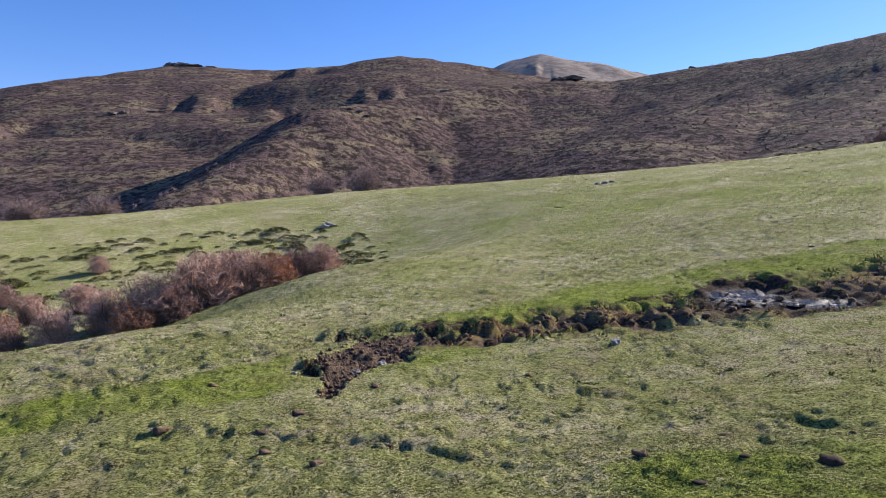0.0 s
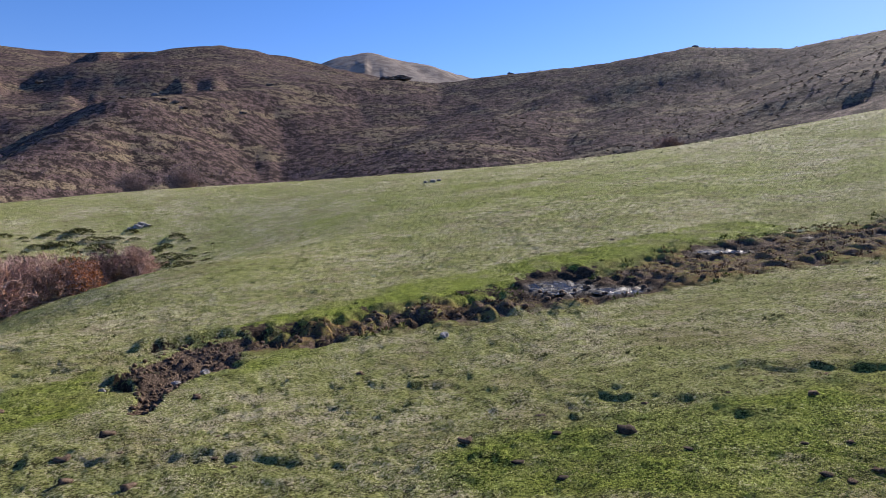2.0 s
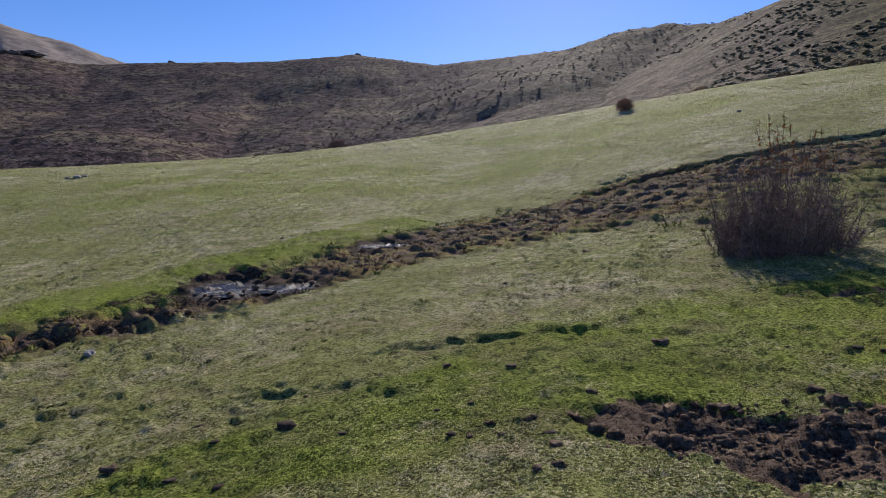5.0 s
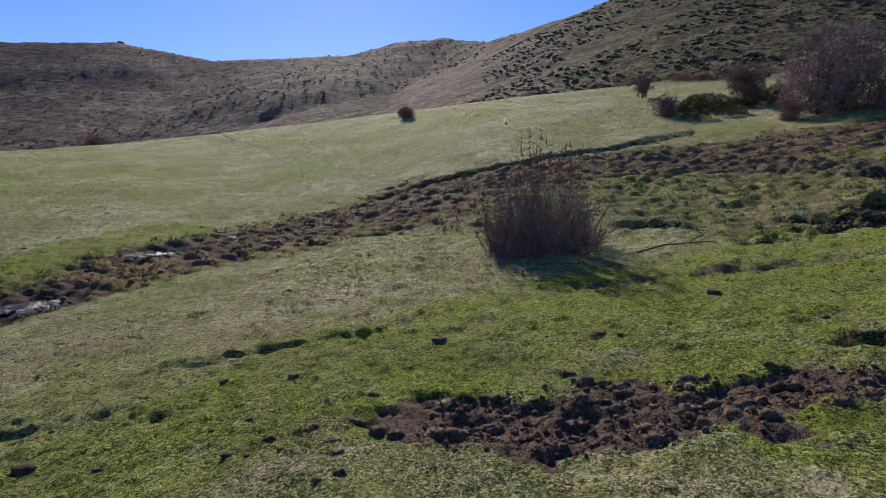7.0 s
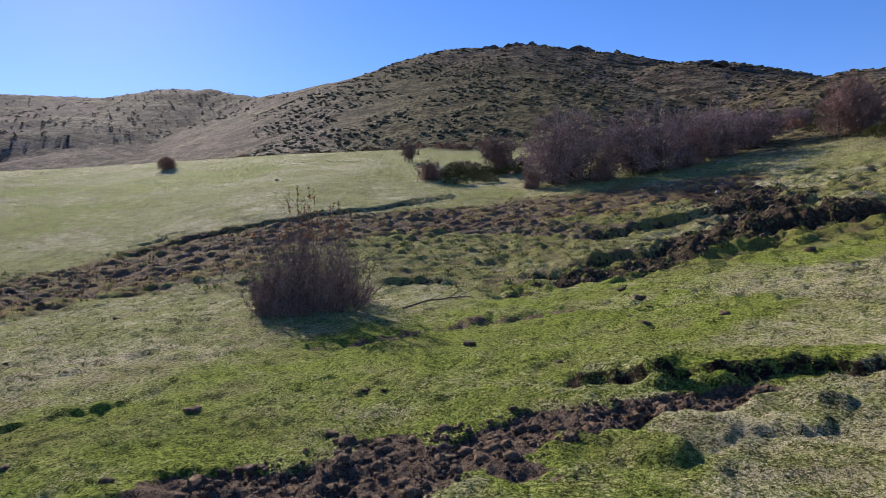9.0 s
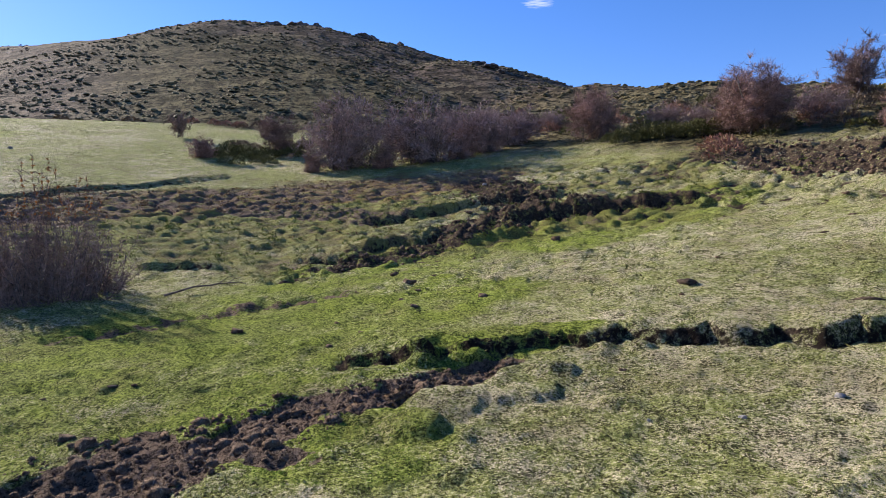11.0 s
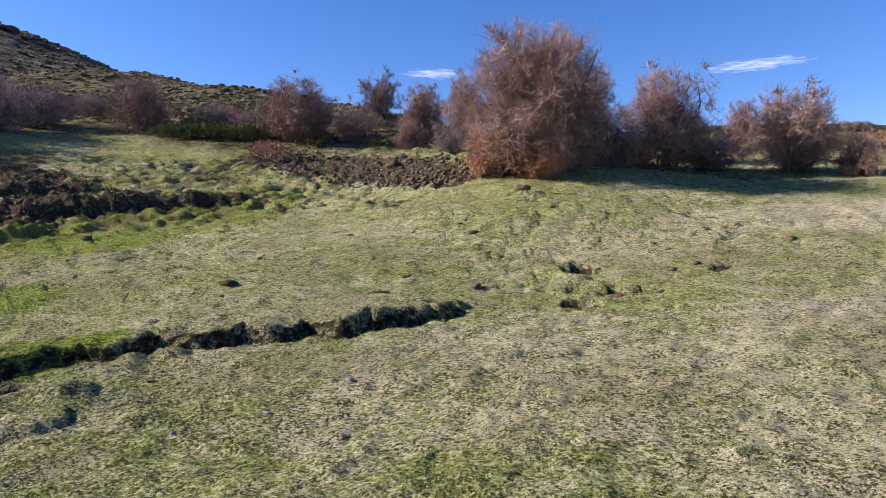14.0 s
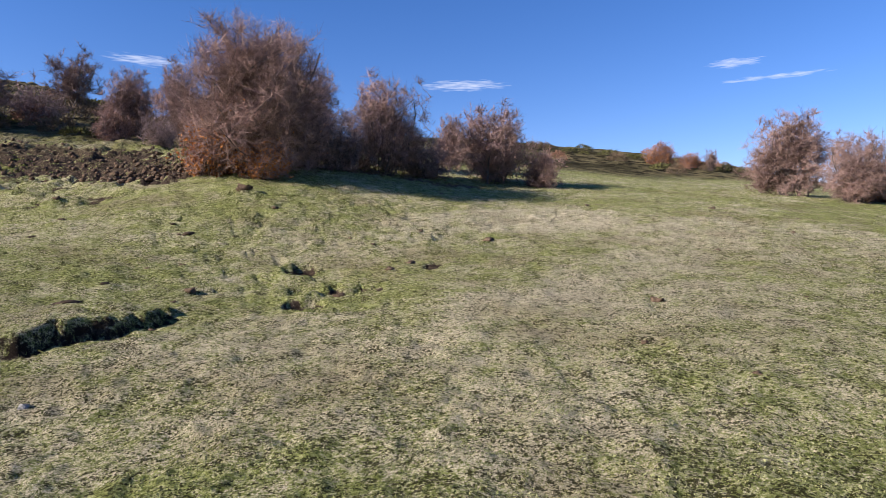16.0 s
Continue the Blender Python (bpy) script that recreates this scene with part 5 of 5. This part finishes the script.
def scatter_clods():
    rng = np.random.default_rng(61)
    v, f = BALL[1]
    verts, faces = [], []
    bands = [(MUD_NEAR, 1900, 0.010, 0.04), (MUD_NEAR, 120, 0.04, 0.08), (MUD_SIDE, 150, 0.015, 0.06), (MUD_BANK, 420, 0.03, 0.11)] + [(TRAMPLED[0], 800, 0.05, 0.20), (TRAMPLED[1], 420, 0.05, 0.18), (TRAMPLED[3], 70, 0.04, 0.10), (PEAT, 350, 0.06, 0.18)]
    for line, count, lo, hi in bands:
        for _ in range(count):
            k = rng.integers(0, len(line) - 1)
            t = rng.uniform()
            w = (line[k][2] * (1 - t) + line[k + 1][2] * t) * rng.uniform(-1.1, 1.1)
            x = line[k][0] * (1 - t) + line[k + 1][0] * t
            y = line[k][1] * (1 - t) + line[k + 1][1] * t
            a = math.atan2(line[k + 1][1] - line[k][1], line[k + 1][0] - line[k][0]) + math.pi / 2
            verts.append((x + w * math.cos(a), y + w * math.sin(a), lo + (hi - lo) * rng.uniform() ** 2))
    spots = np.array(verts)
    z = ground_height(spots[:, 0], spots[:, 1])
    out = []
    for (x, y, s), h in zip(spots, z):
        start = len(out)
        shape = v * rng.uniform(0.8, 1.2, (len(v), 1)) * np.array([1, rng.uniform(0.7, 1.2), rng.uniform(0.6, 1.0)]) * s * 0.6
        out.extend(shape + np.array([x, y, h + 0.15 * s]))
        faces.extend(tuple(i + start for i in q) for q in f)
    tagged(mesh_object("soil_crumbs", out, faces, SOIL, smooth=True), "loose clods and crumbs of trampled dark soil", "soil", kind="stuff")


scatter_clods()


def trampled_clods():
    """Rounded clods torn up by hooves, each with a thatch of dead roots and grass."""
    rnd, rng = random.Random(14), np.random.default_rng(14)
    kinds = []
    for k in range(3):
        ob = lump("soil_clod", 21 + k, 1, 0.6, 1.15, SOIL, "rounded clod of torn brown turf in the trampled mud", "clod", 2)
        v = np.array([tuple(p.co) for p in ob.data.vertices])
        v = v[v[:, 2] > -0.05]
        pts = v[rng.integers(0, len(v), 130)] * 0.98
        way = unit(unit(pts) + 0.8 * rng.normal(size=pts.shape) + np.array([0, 0, -0.1]))
        tagged(tri_object("thatch", slivers(rng, pts, way, 0.2, 0.03), THATCH, ob), "dead grass and roots", kind="stuff")
        kinds.append(ob)
    spots = []
    for (x0, y0, w0), (x1, y1, w1), count in zip(MUD_NEAR, MUD_NEAR[1:], (34, 40, 22, 10, 5)):
        for _ in range(count):
            t, side = rnd.random(), rnd.uniform(-1.15, 1.15)
            w = (w0 + t * (w1 - w0)) * side * 1.05
            size = math.hypot(x1 - x0, y1 - y0)
            spots.append((x0 + (x1 - x0) * t - (y1 - y0) / size * w, y0 + (y1 - y0) * t + (x1 - x0) / size * w, 0.07 + 0.2 * rnd.random() ** 2))
    spots += [(5.1, 3.1, 0.16), (4.75, 3.3, 0.13), (4.9, 2.75, 0.2), (4.5, 3.6, 0.1), (5.7, 3.3, 0.12), (5.0, 2.2, 0.22), (4.85, 2.5, 0.15)]
    strew(kinds, spots, "clods in the trampled mud")


trampled_clods()

# crags on the skylines: bearing, distance, width, height
crag_kinds = [lump("rock_outcrop", 11 + k, 1, 1.0, 0.5, ROCK_DARK, "dark jagged rock outcrop on the ridge", "rock", 3, 0.28) for k in range(3)]
CRAG_MORE = [(-27.5, 880, 16, 5), (-26.8, 885, 12, 5), (-24.7, 905, 14, 5), (-23.9, 905, 10, 4), (-19.8, 897, 10, 4), (-6.9, 565, 8, 2.5), (-7.6, 567, 6, 2.5), (-2.3, 601, 7, 2.5), (-17.1, 996, 12, 4), (-8.4, 569, 6, 2)]
CRAGS = [(-22.6, 1400, 60, 18), (-21.4, 1400, 48, 13), (-19.8, 1400, 40, 8), (10.2, 848, 26, 9), (11.2, 860, 32, 7), (21.3, 880, 9, 5), (36.7, 790, 12, 5), (33.0, 815, 7, 4), (-5.0, 640, 9, 5), (0.0, 720, 9, 4), (63.6, 480, 6, 3),
         (86.4, 268, 6, 2.6), (88.4, 257, 8, 3.0), (90.6, 250, 12, 5.2), (91.9, 247, 8, 3.4), (92.8, 243, 6, 2.2), (96.1, 227, 5, 2.6), (96.9, 224, 6, 2.8), (98.5, 218, 5, 2.0), (99.4, 214, 3, 2.6), (106.5, 164, 4, 1.5), (107.6, 160, 5, 1.4), (108.6, 155, 3, 1.2), (-9.0, 590, 8, 4), (-11.5, 560, 7, 3)] + CRAG_MORE
for k, (az, r, w, h) in enumerate(CRAGS):
    x, y = polar(az, r)
    ob = crag_kinds[k % 3]
    m = pose(x, y, on_ground(x, y) + 0.08 * h, 0, 0, 40 * k) @ Matrix.Diagonal((w, w * 0.8, h, 1))
    if k >= 3:
        ob = copy_thing(ob, Matrix.Identity(4))
    ob.matrix_basis = m
    tagged(ob, group="crags on the ridges")


def fallen_branch():
    rnd = random.Random(3)
    verts, faces = [], []
    (x0, y0), (x1, y1) = (15.3, 2.3), (16.0, 0.6)
    pts = []
    for k in range(9):
        t = k / 8
        x, y = x0 + (x1 - x0) * t, y0 + (y1 - y0) * t
        pts.append(Vector((x + rnd.uniform(-0.06, 0.06), y + rnd.uniform(-0.06, 0.06), on_ground(x, y) + 0.05 + 0.10 * math.sin(3 * t))))
    tube(verts, faces, pts, [0.028 - 0.0025 * k for k in range(9)], 5)
    for k in (3, 5, 6):
        tip = pts[k] + Vector((rnd.uniform(-0.3, 0.3), -0.35, 0.16))
        tube(verts, faces, bent(rnd, pts[k], tip, 3, 0.05), [0.012, 0.010, 0.007, 0.004], 4)
    tagged(mesh_object("fallen_branch", verts, faces, BARK, smooth=True), "bare grey branch lying on the turf", "branch")


fallen_branch()


# ---- turf hanging over the scarp edges: past counting ----
def scarp_fringe():
    rng = np.random.default_rng(8)
    xs, ys = [], []
    for height, reach, line in SCARPS:
        for (x0, y0), (x1, y1) in zip(line, line[1:]):
            size = math.hypot(x1 - x0, y1 - y0)
            k = int(size * 550 * (height > 0.1))
            t = rng.uniform(0, 1, k)
            side = rng.uniform(-0.75, 0.75, k)
            xs.append(x0 + (x1 - x0) * t - (y1 - y0) / size * side)
            ys.append(y0 + (y1 - y0) * t + (x1 - x0) / size * side)
    x, y = np.concatenate(xs), np.concatenate(ys)
    e = 0.05
    z = ground_height(x, y)
    gx, gy = (ground_height(x + e, y) - z) / e, (ground_height(x, y + e) - z) / e
    steep = np.hypot(gx, gy)
    keep = (steep > 0.55) | (rng.uniform(0, 1, len(x)) < 0.12)
    x, y, z, gx, gy = x[keep], y[keep], z[keep], gx[keep], gy[keep]
    down = -np.stack([gx, gy, np.zeros(len(x))], -1)
    way = unit(unit(down) * 0.9 + rng.normal(size=down.shape) * 0.5 + np.array([0, 0, 0.1]))
    tris = slivers(rng, np.stack([x, y, z + 0.005], -1), way, 0.07, 0.012)
    tagged(tri_object("turf_fringe", tris, TUSSOCK), "dark grass hanging over eroded turf edges", "grass", kind="stuff")


scarp_fringe()


# ---- moss and sedge tufts on the bog: past counting ----
def scatter_bog_tufts():
    rng = np.random.default_rng(55)
    n = 16000
    x, y = rng.uniform(-2, 38, n), rng.uniform(-22, 26, n)
    c = covers(x, y)
    keep = (c["bog"] > 0.5) & (c["tops"] + rng.uniform(-0.3, 0.3, n) > 0.35) & (c["heath"] < 0.4) & (c["wet"] < 0.3)
    x, y = x[keep], y[keep]
    size = rng.uniform(0.05, 0.17, len(x))
    k = 11
    q = unit(rng.normal(size=(len(x), k, 3)))
    q[..., 2] = np.abs(q[..., 2])
    base = np.stack([x, y, ground_height(x, y) - 0.02], -1)[:, None] + q * size[:, None, None] * np.array([0.7, 0.7, 0.4])
    way = unit(q + 0.6 * rng.normal(size=q.shape) + np.array([0, 0, 0.4])).reshape(-1, 3)
    mid = base.reshape(-1, 1, 3)
    tris = mid + (slivers(rng, base.reshape(-1, 3), way, 0.7, 0.28) - mid) * np.repeat(size, k)[:, None, None]
    russet = np.repeat(fbm(x / 4, y / 4, 3, 15) + 0.7 * (c["peat"][keep] - 0.35) + rng.uniform(-0.12, 0.12, len(x)) > 0.5, k)
    tagged(tri_object("russet_tufts", tris[russet], SEDGE_RED), "russet moss and sedge tufts on the bog", "moss", kind="stuff")
    tagged(tri_object("green_tufts", tris[~russet], SEDGE_GREEN), "green moss and sedge tufts on the bog", "moss", kind="stuff")


scatter_bog_tufts()
